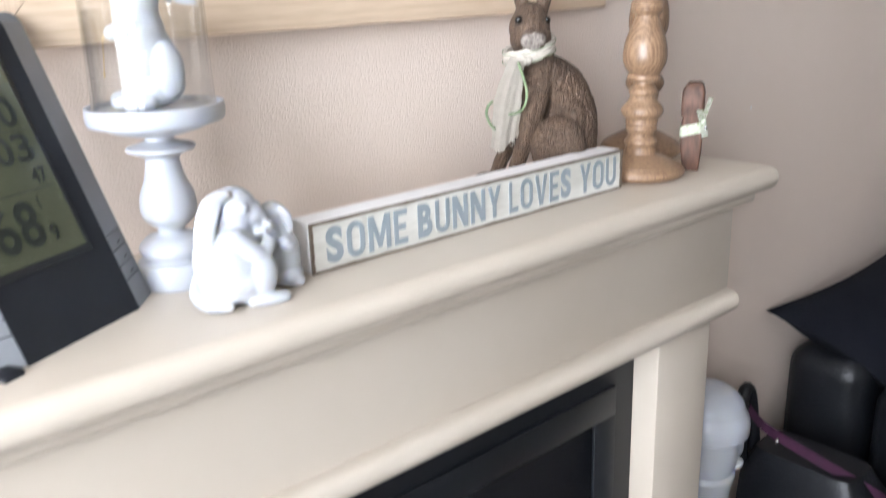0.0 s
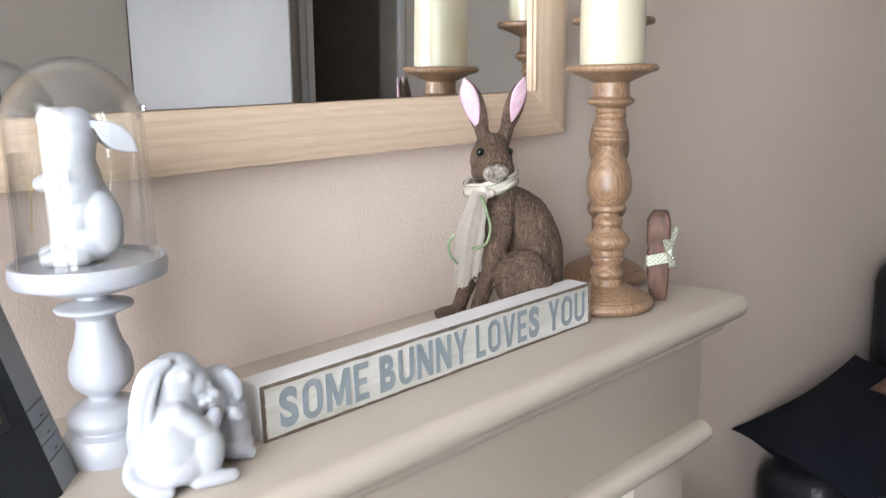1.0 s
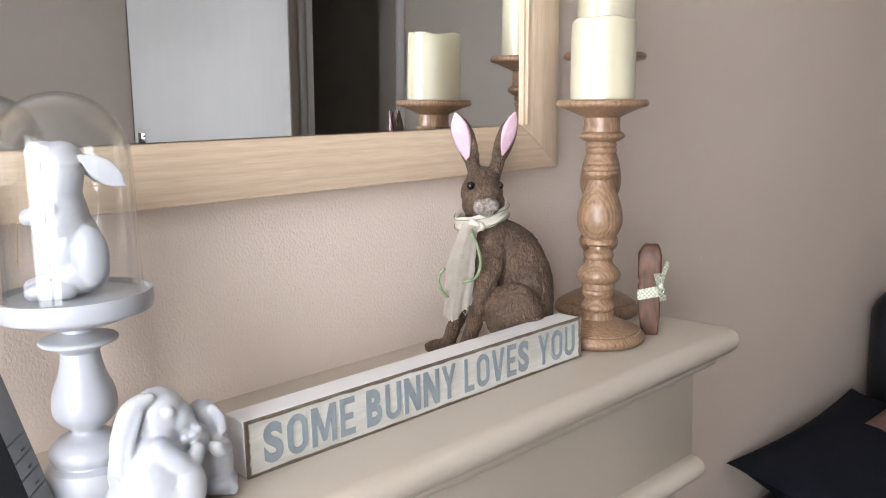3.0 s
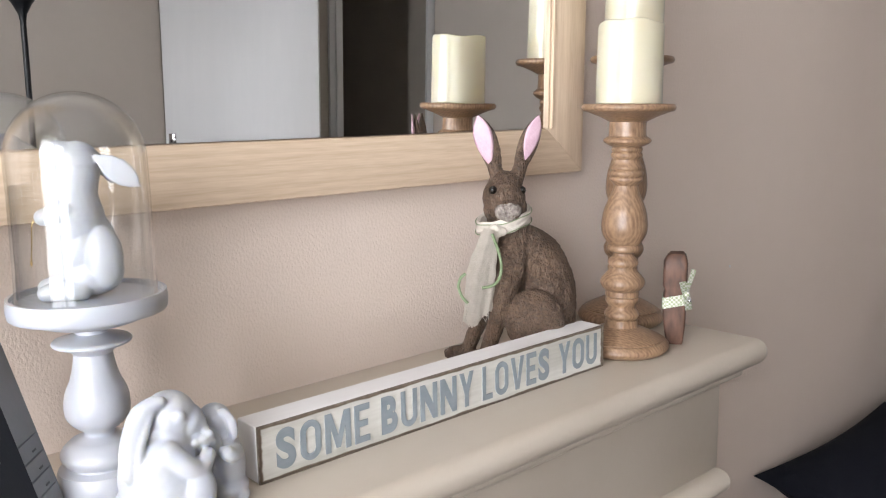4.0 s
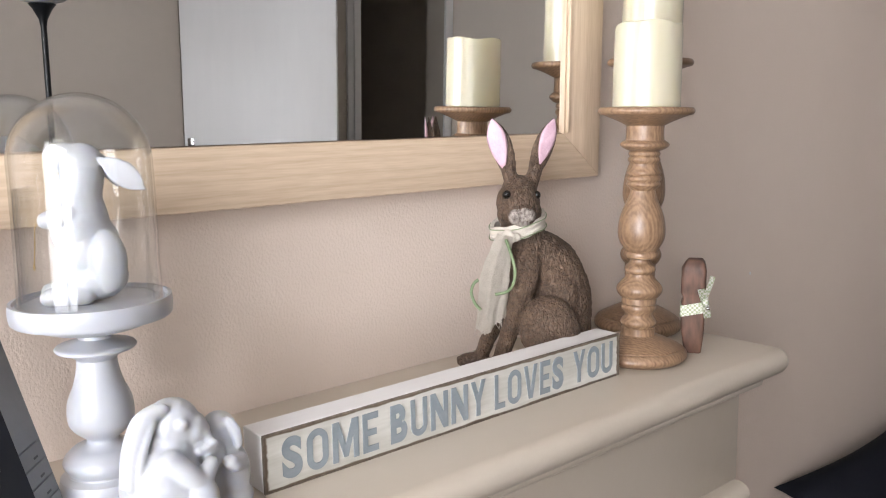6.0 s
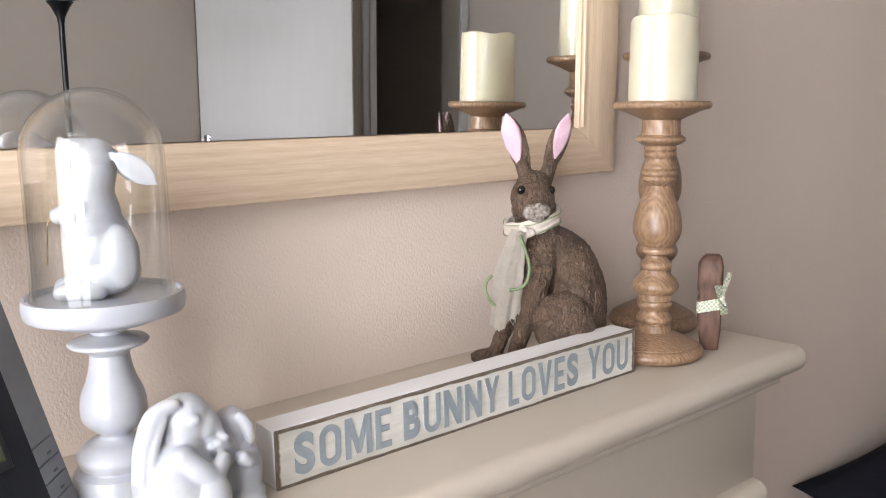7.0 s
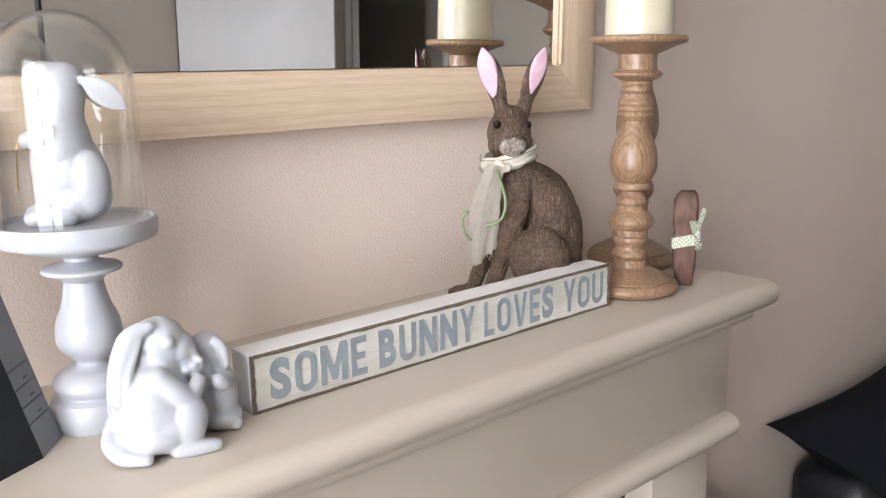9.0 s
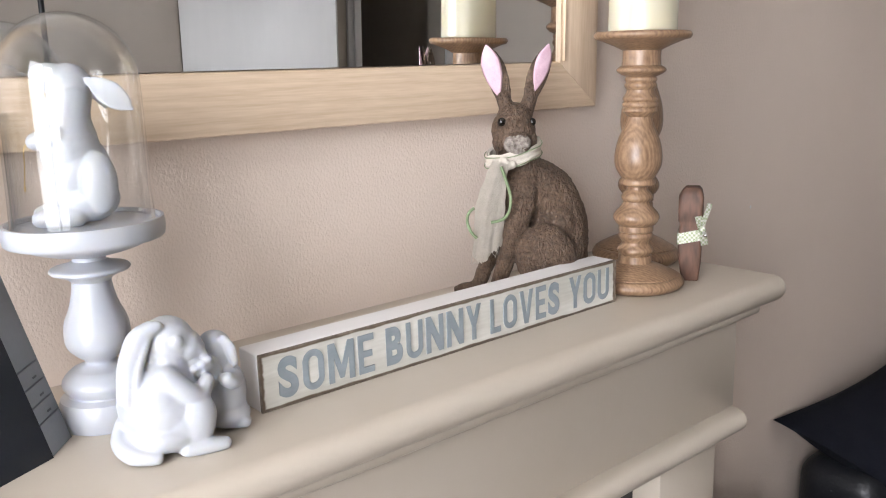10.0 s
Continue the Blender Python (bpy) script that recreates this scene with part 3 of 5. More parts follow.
# ---- wall mirror ----
def wall_mirror():
    m = thing("wall_mirror", "large wall mirror in a wide pale ash frame", "mirror")
    xl, xr, z0, z1, w, yf, yb = 0.211, 0.924, 1.286, 2.16, 0.052, 0.705, WALL - 0.001
    # it hangs with its top leaning a little out from the wall
    m.matrix_basis = Matrix.Translation((0, yb, z0)) @ Matrix.Rotation(radians(MIRROR_LEAN), 4, "X") @ Matrix.Translation((0, -yb, -z0))
    gap = 0.00035
    for k in range(4):
        j = (k + 1) % 4
        bm = bmesh.new()
        step = ((gap, 0), (0, gap), (-gap, 0), (0, -gap))[k]

        def ring(y_out, y_in, d_out, d_in):
            cx = [(xl + d_out, z0 + d_out), (xr - d_out, z0 + d_out), (xr - d_out, z1 - d_out), (xl + d_out, z1 - d_out)]
            e = w - d_in
            ci = [(xl + e, z0 + e), (xr - e, z0 + e), (xr - e, z1 - e), (xl + e, z1 - e)]
            quad = ((cx[k], y_out, 1), (cx[j], y_out, -1), (ci[j], y_in, -1), (ci[k], y_in, 1))
            return [bm.verts.new((p[0] + f * step[0], y, p[1] + f * step[1])) for p, y, f in quad]
        back = ring(yb, yb, 0, 0)
        mid = ring(yf + 0.003, yf + 0.0153, 0, 0)
        soft = ring(yf + 0.0008, yf + 0.0131, 0.0010, 0.0010)
        front = ring(yf, yf + 0.0125, 0.003, 0.003)
        for u, v in ((back, mid), (mid, soft), (soft, front)):
            for e in range(4):
                g = (e + 1) % 4
                bm.faces.new((u[e], u[g], v[g], v[e]))
        bm.faces.new(front)
        bm.faces.new(back[::-1])
        part("frame_rail" if k % 2 == 0 else "frame_stile", bm, M_ASH if k % 2 == 0 else M_ASH_UP, m)
    part("glass", box(xl + w + 0.001, xr - w - 0.001, 0.7205, 0.7245, z0 + w + 0.001, z1 - w - 0.001), M_MIRROR, m, "silvered mirror glass", smooth=False)
    for a, d in ((xr - w, 1), (xl + w, -1)):
        for u0, u1, y0, mat in ((0.0002, 0.0022, 0.7172, M_ASH_UP), (0.0036, 0.0072, 0.7135, M_ASH_UP), (0.0023, 0.0035, 0.7176, M_SIGNEDGE), (0.0073, 0.0080, 0.7142, M_SIGNEDGE)):
            part("inner_lip", box(min(a + d * u0, a + d * u1), max(a + d * u0, a + d * u1), y0, 0.7203, z0 + w + 0.001, z1 - w - 0.001), mat, m)


MIRROR_LEAN = 1.3
wall_mirror()


# ---- box sign ----
def box_sign():
    L, H, D = 0.3975, 0.0430, 0.0285
    s = thing("box_sign", "white wooden box sign with worn edges and blue-grey capital letters", "sign", pose(0.3880, 0.5670, TOP, 0, 0, 0))
    part("board", box(0, L, 0.002, D, 0, H, 0.0008, 1), M_SIGNWHITE, s)
    part("face_panel", box(0.0012, L - 0.0012, 0.0, 0.002, 0.0012, H - 0.0012), M_SIGNFACE, s, "cream-white panel rubbed brown at the edges", smooth=False)
    for b in ((0, L, H - 0.0010, H + 0.0002), (0, L, 0.0, 0.0010)):
        part("edge_strip", box(b[0], b[1], -0.0005, 0.0012, b[2], b[3]), M_SIGNEDGE, s, "rubbed dark brown edge", smooth=False)
    for b in ((-0.0002, 0.0009), (L - 0.0009, L + 0.0002)):
        part("edge_strip", box(b[0], b[1], -0.0005, 0.0012, 0.0010, H - 0.0010), M_SIGNEDGE, s, "rubbed dark brown edge", smooth=False)
    wide = {"S": 0.56, "O": 0.62, "M": 0.80, "E": 0.50, "B": 0.58, "U": 0.60, "N": 0.66, "Y": 0.60, "L": 0.46, "V": 0.64}
    for word, a, b in (("SOME", 0.403, 0.487), ("BUNNY", 0.499, 0.601), ("LOVES", 0.612, 0.702), ("YOU", 0.716, 0.775)):
        unit = (b - a) / (sum(wide[c] for c in word) + 0.13 * (len(word) - 1))
        x = a - 0.3885
        for c in word:
            part("letter", lettering(c, wide[c] * unit, 0.0310, 0.0006, 0.045) if c in "SB" else block_letter(c, wide[c] * unit, 0.0310, 0.0006), M_LETTER, s, "blue-grey painted letter " + c, smooth=False, m=Matrix.Translation((x, -0.0003, 0.0064)))
            x += (wide[c] + 0.13) * unit


box_sign()


# ---- candlesticks ----
STEM = turned((0.046, 0, 0), (0.0490, 0.0125, 0.0046), (0.0468, 0.0140, 0.0004), (0.0452, 0.0142, 0), (0.0452, 0.0152, 0), (0.0178, 0.0268, 0.0012), (0.0174, 0.0340, 0), (0.0160, 0.0350, 0), (0.0162, 0.0445, 0.0026), (0.0148, 0.0465, 0), (0.0148, 0.0500, -0.0004),
              (0.0172, 0.0530, 0), (0.0172, 0.0590, 0.0008), (0.0164, 0.0596, 0), (0.0182, 0.0606, 0), (0.0182, 0.0665, 0), (0.0205, 0.0680, 0), (0.0205, 0.0825, 0.0037), (0.0142, 0.0922, -0.0012), (0.0142, 0.1012, 0.0021),
              (0.0106, 0.1075, -0.0010), (0.0182, 0.1100, -0.0010), (0.0182, 0.1155, 0.0006), (0.0170, 0.1168, 0), (0.0180, 0.1182, 0), (0.0246, 0.1390, 0.0022), (0.0181, 0.1646, 0.0014), (0.0125, 0.1800, -0.0006))
NECK = ((0.0150, 0.1830, 0), (0.0165, 0.1892, 0.0017), (0.0165, 0.1958, 0.0018), (0.0165, 0.2012, 0.0014), (0.0142, 0.2075, -0.0006), (0.0150, 0.2085, 0), (0.0150, 0.2150, 0.0016), (0.0150, 0.2205, 0.0014), (0.0195, 0.2222, 0),
        (0.0198, 0.2318, 0.0056), (0.0194, 0.2465, -0.0004))
STEM += [(r, z) for r, z in turned((0.0125, 0.1800, 0), *NECK)[2:]]
PLATE = turned((0.0194, 0, 0), (0.0400, 0.0092, -0.0010), (0.0422, 0.0100, 0), (0.0470, 0.0112, 0), (0.0470, 0.0182, 0.0020), (0.0452, 0.0170, 0), (0.0, 0.0170, 0))


def candlestick(m, zs, label):
    c = thing("candlestick", label, "candlestick", m, group="turned candlesticks")
    part("turned_stem", lathe([(r, z * zs) for r, z in STEM], 72), M_OAK, c)
    part("drip_plate", lathe([(r, z + 0.2466 * zs) for r, z in PLATE], 72), M_OAK, c)
    return c


def candle(m, h):
    c = thing("pillar_candle", "ivory wax pillar candle with an uneven rim", "candle", m, group="pillar candles")
    bm = lathe([(0.0, 0.0), (0.0325, 0.0), (0.0343, 0.002), (0.0340, h * 0.5), (0.0336, h - 0.004), (0.0328, h - 0.0008), (0.0312, h), (0.0296, h - 0.002), (0.0285, h - 0.010), (0.0, h - 0.013)], 64)
    for v in bm.verts:
        if v.co.z > h - 0.006:
            a = math.atan2(v.co.y, v.co.x)
            v.co.z += 0.0013 * math.sin(2 * a + 0.6) + 0.0008 * math.sin(5 * a)
    part("wax", bm, M_WAX, c)
    part("wick", tube([(0, 0, h - 0.014), (0.0005, 0, h - 0.008), (0.002, 0.001, h - 0.004)], 0.0008), M_EYE, c, "dark wick")


tilt1 = Matrix.Translation((0.849, 0.591, TOP)) @ Matrix.Rotation(radians(0.9), 4, (0.65, 0.76, 0))
tilt2 = Matrix.Translation((0.948, 0.663, TOP)) @ Matrix.Rotation(radians(1.6), 4, (0.65, 0.76, 0))
candlestick(tilt1, 1.0, "turned oak candlestick on the mantel in front of a taller one")
candlestick(tilt2, 1.225, "taller turned oak candlestick near the wall on the mantel")
candle(tilt1 @ Matrix.Translation((0, 0, 0.2637)), 0.0842)
candle(tilt2 @ Matrix.Translation((0, 0, 0.0172 + 0.2466 * 1.225)), 0.125)


# ---- white stand with glass dome ----
STAND = Matrix.Translation((0.3052, 0.639, TOP)) @ Matrix.Rotation(radians(0.2), 4, (0.29, 0.957, 0))
TRAY = 0.1407                   # height of the tray's floor
def stand():
    s = thing("display_stand", "white turned wooden stand with a round tray top", "stand", STAND)
    prof = turned((0.0300, 0, 0), (0.0290, 0.0190, 0.0014), (0.0240, 0.0215, 0), (0.0236, 0.0228, 0), (0.0200, 0.0388, 0.0050), (0.0106, 0.0430, -0.0014), (0.0106, 0.0455, -0.0003), (0.0218, 0.0630, 0.0036), (0.0168, 0.0820, 0.0014), (0.0128, 0.1010, -0.0006),
                  (0.0252, 0.1078, -0.0022), (0.0252, 0.1108, 0.0010), (0.0110, 0.1155, -0.0014), (0.0106, 0.1180, 0))
    part("baluster", lathe(prof, 64), M_WHITEWOOD, s)
    tray = turned((0.0106, 0, 0), (0.0420, 0.0096, 0.0042), (0.0430, 0.0112, 0), (0.0500, 0.0116, 0), (0.0509, 0.0125, 0), (0.0509, 0.0250, 0.0008), (0.0488, 0.0250, 0.0010), (0.0480, 0.0225, 0), (0.0, 0.0225, 0))
    part("tray", lathe([(r, z + 0.1181) for r, z in tray], 72), M_WHITEWOOD, s)


stand()
def glass_dome():
    d = thing("glass_dome", "clear glass cloche covering a small white rabbit", "cloche", STAND @ Matrix.Translation((0, 0, TRAY + 0.0001)))
    R, W, H, K = 0.0450, 0.0015, 0.0928, 1.0
    outer = [(R + 0.0012, 0.0), (R + 0.0016, 0.0012), (R + 0.0004, 0.003)] + [(R * (1 - 0.008 * i / 4), H * i / 4) for i in range(1, 5)]
    R *= 0.992
    outer += [(R * math.cos(math.pi / 2 * i / 18), H + K * R * math.sin(math.pi / 2 * i / 18)) for i in range(1, 18)] + [(0.0, H + K * R)]
    r = R - W
    inner = [(0.0, H + K * r)] + [(r * math.cos(math.pi / 2 * i / 18), H + K * r * math.sin(math.pi / 2 * i / 18)) for i in range(17, 0, -1)] + [(r, H * i / 4) for i in range(4, 0, -1)] + [(r, 0.0)]
    bm = lathe(outer + inner + [(outer[0])], 96)
    bmesh.ops.remove_doubles(bm, verts=bm.verts, dist=1e-6)
    for v in bm.verts:                        # blown glass is never quite round
        v.co += Vector((v.co.x, v.co.y, 0)) * 0.012 * noise.noise(v.co * 22)
    g = part("bell", bm, M_DOME, d)
    g.visible_shadow = False


glass_dome()


# ---- statues ----
def statue(name, bm, mat, label, m, islands=()):
    """One mesh: a fused body and painted islands (bmesh, material) sunk into it."""
    me = mesh_of(name, bm, mat, True, 180)
    for extra, em in islands:
        both = bmesh.new()
        both.from_mesh(me)
        n = len(both.faces)
        tmp = mesh_of("island", extra, em, True, 180)
        both.from_mesh(tmp)
        both.faces.ensure_lookup_table()
        me.materials.append(em)
        for f in both.faces[n:]:
            f.material_index = len(me.materials) - 1
            f.smooth = True
        both.to_mesh(me)
        both.free()
        bpy.data.meshes.remove(tmp)
    ob = new(name, me)
    ob.matrix_basis = m
    return tagged(ob, label, "ornament")


HARE = pose(0.735, 0.66, TOP, 0, 0, -45.9)


def hare():
    bm = bmesh.new()
    # head
    ball(bm, (0.002, -0.009, 0.172), (0.0222, 0.021, 0.0240))
    ball(bm, (0.003, -0.006, 0.186), (0.0175, 0.017, 0.0140))
    ball(bm, (0.006, -0.026, 0.1610), (0.0135, 0.011, 0.0120))
    ball(bm, (-0.0100, -0.016, 0.1620), (0.0090, 0.010, 0.0130))
    ball(bm, (0.0175, -0.014, 0.1630), (0.0080, 0.009, 0.0120))
    ball(bm, (0.0030, -0.021, 0.1500), (0.0095, 0.009, 0.0070))
    # neck, chest and the sloping back
    limb(bm, [(0.003, -0.004, 0.155), (0.008, 0.0, 0.135), (0.012, 0.0, 0.118)], [0.019, 0.0225, 0.026])
    ball(bm, (0.004, -0.004, 0.104), (0.0215, 0.025, 0.034))
    limb(bm, [(0.012, 0.0, 0.128), (0.035, 0.004, 0.108), (0.0445, 0.006, 0.076), (0.0455, 0.005, 0.040)], [0.019, 0.0275, 0.0325, 0.0315])
    ball(bm, (0.042, 0.004, 0.028), (0.0345, 0.033, 0.028))
    # shoulder and upper arm over the haunch
    limb(bm, [(0.014, -0.018, 0.112), (0.010, -0.024, 0.098), (0.005, -0.027, 0.082)], [0.0120, 0.0125, 0.0115])
    limb(bm, [(0.036, -0.012, 0.100), (0.050, -0.014, 0.080)], [0.0150, 0.0150])
    # haunch and hind foot
    ball(bm, (0.0325, -0.030, 0.047), (0.0305, 0.0185, 0.0345), (0, -10, 0))
    ball(bm, (0.0260, -0.040, 0.040), (0.0200, 0.0095, 0.0240), (0, -18, 0))
    limb(bm, [(0.030, -0.034, 0.010), (0.010, -0.036, 0.008), (-0.004, -0.034, 0.0075)], [0.010, 0.009, 0.0075])
    # fore legs
    limb(bm, [(0.004, -0.029, 0.088), (-0.003, -0.028, 0.058), (-0.0120, -0.024, 0.026), (-0.0175, -0.020, 0.010)], [0.0125, 0.0098, 0.0084, 0.0082])
    limb(bm, [(-0.0165, -0.020, 0.008), (-0.0335, -0.018, 0.0065)], [0.0078, 0.0068])
    limb(bm, [(-0.006, 0.000, 0.090), (-0.0215, 0.000, 0.047), (-0.0360, -0.002, 0.014)], [0.015, 0.0090, 0.0076])
    limb(bm, [(-0.036, -0.002, 0.009), (-0.054, -0.004, 0.0068)], [0.0078, 0.0064])
    for k in (-0.0034, 0.0, 0.0034):
        ball(bm, (-0.0575, -0.004 + k * 1.3, 0.0055), (0.0052, 0.0021, 0.0046))
        ball(bm, (-0.0365, -0.018 + k * 1.3, 0.0055), (0.0052, 0.0021, 0.0046))
    ball(bm, (0.073, 0.012, 0.022), (0.012, 0.012, 0.013))
    # ears, cupped and turned outwards
    leaf(bm, (-0.0010, -0.0050, 0.186), (-0.0232, -0.0100, 0.2570), 0.0118, 0.0042, 0.0, (-0.25, -1, 0), peak=0.62)
    leaf(bm, (0.0120, -0.0030, 0.186), (0.0378, -0.0060, 0.2560), 0.0112, 0.0042, 0.0, (0.35, -1, 0), peak=0.62)
    limb(bm, [(-0.002, -0.006, 0.188), (-0.0085, -0.0070, 0.206)], [0.0085, 0.0068])
    limb(bm, [(0.0130, -0.004, 0.187), (0.0200, -0.0045, 0.206)], [0.0085, 0.0068])
    body = fused(bm, 0.0011, 3, 0.5)
    for v in body.verts:                       # locks of fur cut along the coat
        p = v.co
        if p.z < 0.19:
            flow = Vector((p.x - p.z * 0.45, p.y, p.z + p.x * 0.55)) if p.z > 0.086 or p.y > -0.03 else Vector(((p - Vector((0.03, 0, 0.035))).length * 1.6, p.y, math.atan2(p.z - 0.035, p.x - 0.03) * 0.02))
            g = noise.noise(Vector((flow.x * 330, flow.y * 260, flow.z * 95)))
            h = noise.noise(Vector((flow.x * 120 + 5, flow.y * 120, flow.z * 45)))
            v.co += v.normal * ((0.0008 * g + 0.0007 * h) * (0.45 if p.z > 0.15 else 1.0))
    pink, eyes, muz = bmesh.new(), bmesh.new(), bmesh.new()
    leaf(pink, (-0.0118, -0.0112, 0.2055), (-0.0236, -0.0138, 0.2560), 0.0098, 0.0026, 0.0012, (-0.08, -1, 0), peak=0.60)
    leaf(pink, (0.0238, -0.0078, 0.2105), (0.0376, -0.0095, 0.2552), 0.0085, 0.0026, 0.0012, (0.45, -1, 0), peak=0.58)
    ball(eyes, (-0.0092, -0.0252, 0.1818), (0.0044, 0.0036, 0.0044))
    ball(eyes, (0.0208, -0.0158, 0.1805), (0.0036, 0.0036, 0.0040))
    for c, r in (((0.0055, -0.0300, 0.1615), (0.0122, 0.0078, 0.0084)), ((0.0000, -0.0325, 0.1605), (0.0074, 0.0062, 0.0080)), ((0.0128, -0.0320, 0.1620), (0.0066, 0.0058, 0.0066)), ((0.0062, -0.0305, 0.1545), (0.0078, 0.0058, 0.0046)), ((0.0085, -0.0355, 0.1672), (0.0042, 0.0030, 0.0028))):
        ball(muz, c, r)
    muz = fused(muz, 0.0008, 2)
    for v in muz.verts:
        v.co += v.normal * 0.0006 * noise.noise(v.co * 900)
    return statue("hare_statue", body, M_FUR, "brown carved sitting hare statue with pink ears", HARE, ((pink, M_PINK), (eyes, M_EYE), (muz, M_MUZZLE)))


hare()


def scarf():
    s = thing("scarf", "frayed cream linen scarf with green cord, tied round the hare's neck", "scarf", HARE)
    # band round the neck, an uneven flattened ring
    bm = bmesh.new()
    n, rings = 48, []
    for i in range(n):
        a = 2 * math.pi * i / n
        cx, cy = 0.0015 + 0.0268 * math.cos(a), -0.006 + 0.0262 * math.sin(a)
        zc = 0.1490 + 0.006 * math.cos(a) + 0.0045 * math.sin(a) + 0.0008 * math.sin(7 * a)
        o = Vector((math.cos(a), math.sin(a), 0))
        h = 0.0074 + 0.0012 * math.sin(3 * a + 1)
        sec = [(0.0, -h), (0.0016, -h * 0.5), (0.0006, -0.001), (0.0022, h * 0.45), (0.0, h), (-0.003, h * 0.8), (-0.003, -h * 0.8)]
        rings.append([bm.verts.new(Vector((cx, cy, zc + dz)) + o * do) for do, dz in sec])
    for i in range(n):
        p, q = rings[i], rings[(i + 1) % n]
        for k in range(len(p)):
            j = (k + 1) % len(p)
            bm.faces.new((p[k], p[j], q[j], q[k]))
    part("neck_band", bm, M_LINEN, s)
    # knot
    bm = bmesh.new()
    ball(bm, (-0.0080, -0.0362, 0.1435), (0.0056, 0.0040, 0.0058), (0, 30, 0))
    ball(bm, (0.0000, -0.0362, 0.1410), (0.0050, 0.0040, 0.0046), (0, -25, 0))
    ball(bm, (-0.0040, -0.0385, 0.1405), (0.0042, 0.0040, 0.0052))
    part("knot", fused(bm, 0.0008, 3), M_LINEN, s)

    def hanging(name, left, right, ends, y, fold, seed):
        """A hanging end between two edges, each a run of (x, z), with a ragged hem at the heights in ends."""
        bm = bmesh.new()
        nu, nv, grid = 26, 34, []
        rnd = random.Random(seed)
        le, re = curve_points([(x, 0, z) for x, z in left], 12), curve_points([(x, 0, z) for x, z in right], 12)
        fray = [rnd.uniform(-0.0016, 0.0014) for _ in range(nu + 1)]
        for v in range(nv + 1):
            f = v / nv
            a, b = le[round(f * (len(le) - 1))], re[round(f * (len(re) - 1))]
            row = []
            for u in range(nu + 1):
                g = u / nu
                p = a.lerp(b, g)
                hem = ends * math.sin(math.pi * min(1.0, g * 1.25)) + fray[u]
                d = y + fold * (0.25 + 0.75 * f) * (math.sin(3.1 * math.pi * g + 0.9 * math.sin(3 * f)) + 0.35 * math.sin(7.3 * math.pi * g + 4 * f)) + 0.0022 * math.sin(math.pi * g) * -1 + 0.005 * f
                row.append(bm.verts.new((p.x + 0.0004 * math.sin(31 * f + 5 * g), d, p.z + hem * f ** 3)))
            grid.append(row)
        for a, b in zip(grid, grid[1:]):
            for k in range(nu):
                bm.faces.new((a[k], a[k + 1], b[k + 1], b[k]))
        bmesh.ops.solidify(bm, geom=bm.faces[:], thickness=0.0009)
        return part(name, bm, M_LINEN, s)
    hanging("hanging_end", [(-0.0185, 0.146), (-0.0262, 0.128), (-0.0350, 0.105), (-0.0380, 0.080), (-0.0400, 0.050)], [(-0.0030, 0.1425), (-0.0055, 0.122), (-0.0070, 0.100), (-0.0090, 0.082), (-0.0150, 0.0560)], -0.0085, -0.0425, 0.0011, 3)
    hanging("hanging_end", [(-0.0160, 0.1430), (-0.0260, 0.115), (-0.0350, 0.085), (-0.0405, 0.0505)], [(-0.0040, 0.1400), (-0.0060, 0.110), (-0.0080, 0.085), (-0.0110, 0.0600)], -0.0030, -0.0385, 0.0016, 5)
    cord = curve_points([(-0.0100, -0.0465, 0.1405), (-0.0050, -0.0475, 0.126), (-0.0012, -0.0475, 0.110), (-0.0030, -0.0475, 0.0965), (-0.0095, -0.0475, 0.0888), (-0.0205, -0.0470, 0.0860)], 8)
    part("cord", tube(cord, 0.0015), M_GREENTRIM, s, "green cord")
    cord = curve_points([(-0.0370, -0.0430, 0.1000), (-0.0420, -0.0445, 0.0955), (-0.0440, -0.0450, 0.0870), (-0.0405, -0.0450, 0.0765), (-0.0350, -0.0440, 0.0700)], 8)
    part("cord", tube(cord, 0.0015), M_GREENTRIM, s, "green cord")
    for k, (a0, z) in enumerate(((0.005, 0.002), (-0.008, -0.002))):
        pts = [(0.0015 + 0.029 * math.cos(a), -0.006 + 0.0288 * math.sin(a), 0.1490 + 0.006 * math.cos(a) + 0.0045 * math.sin(a) + z * 1.6 + a0 * 0.3 + 0.0006 * math.sin(5 * a)) for a in [math.radians(-200 + 11 * i) for i in range(21)]]
        part("cord", tube(pts, 0.0005, 6), M_GREENTRIM, s, "green cord")
    rnd = random.Random(9)
    for i in range(9):
        x = -0.041 + 0.0035 * i
        z = 0.047 + 0.0016 * i
        part("loose_thread", tube([(x, -0.038, z + 0.004), (x + rnd.uniform(-0.002, 0.002), -0.039, z - 0.003), (x + rnd.uniform(-0.004, 0.004), -0.040, z - rnd.uniform(0.004, 0.010))], 0.00025, 4), M_LINEN, s)


scarf()


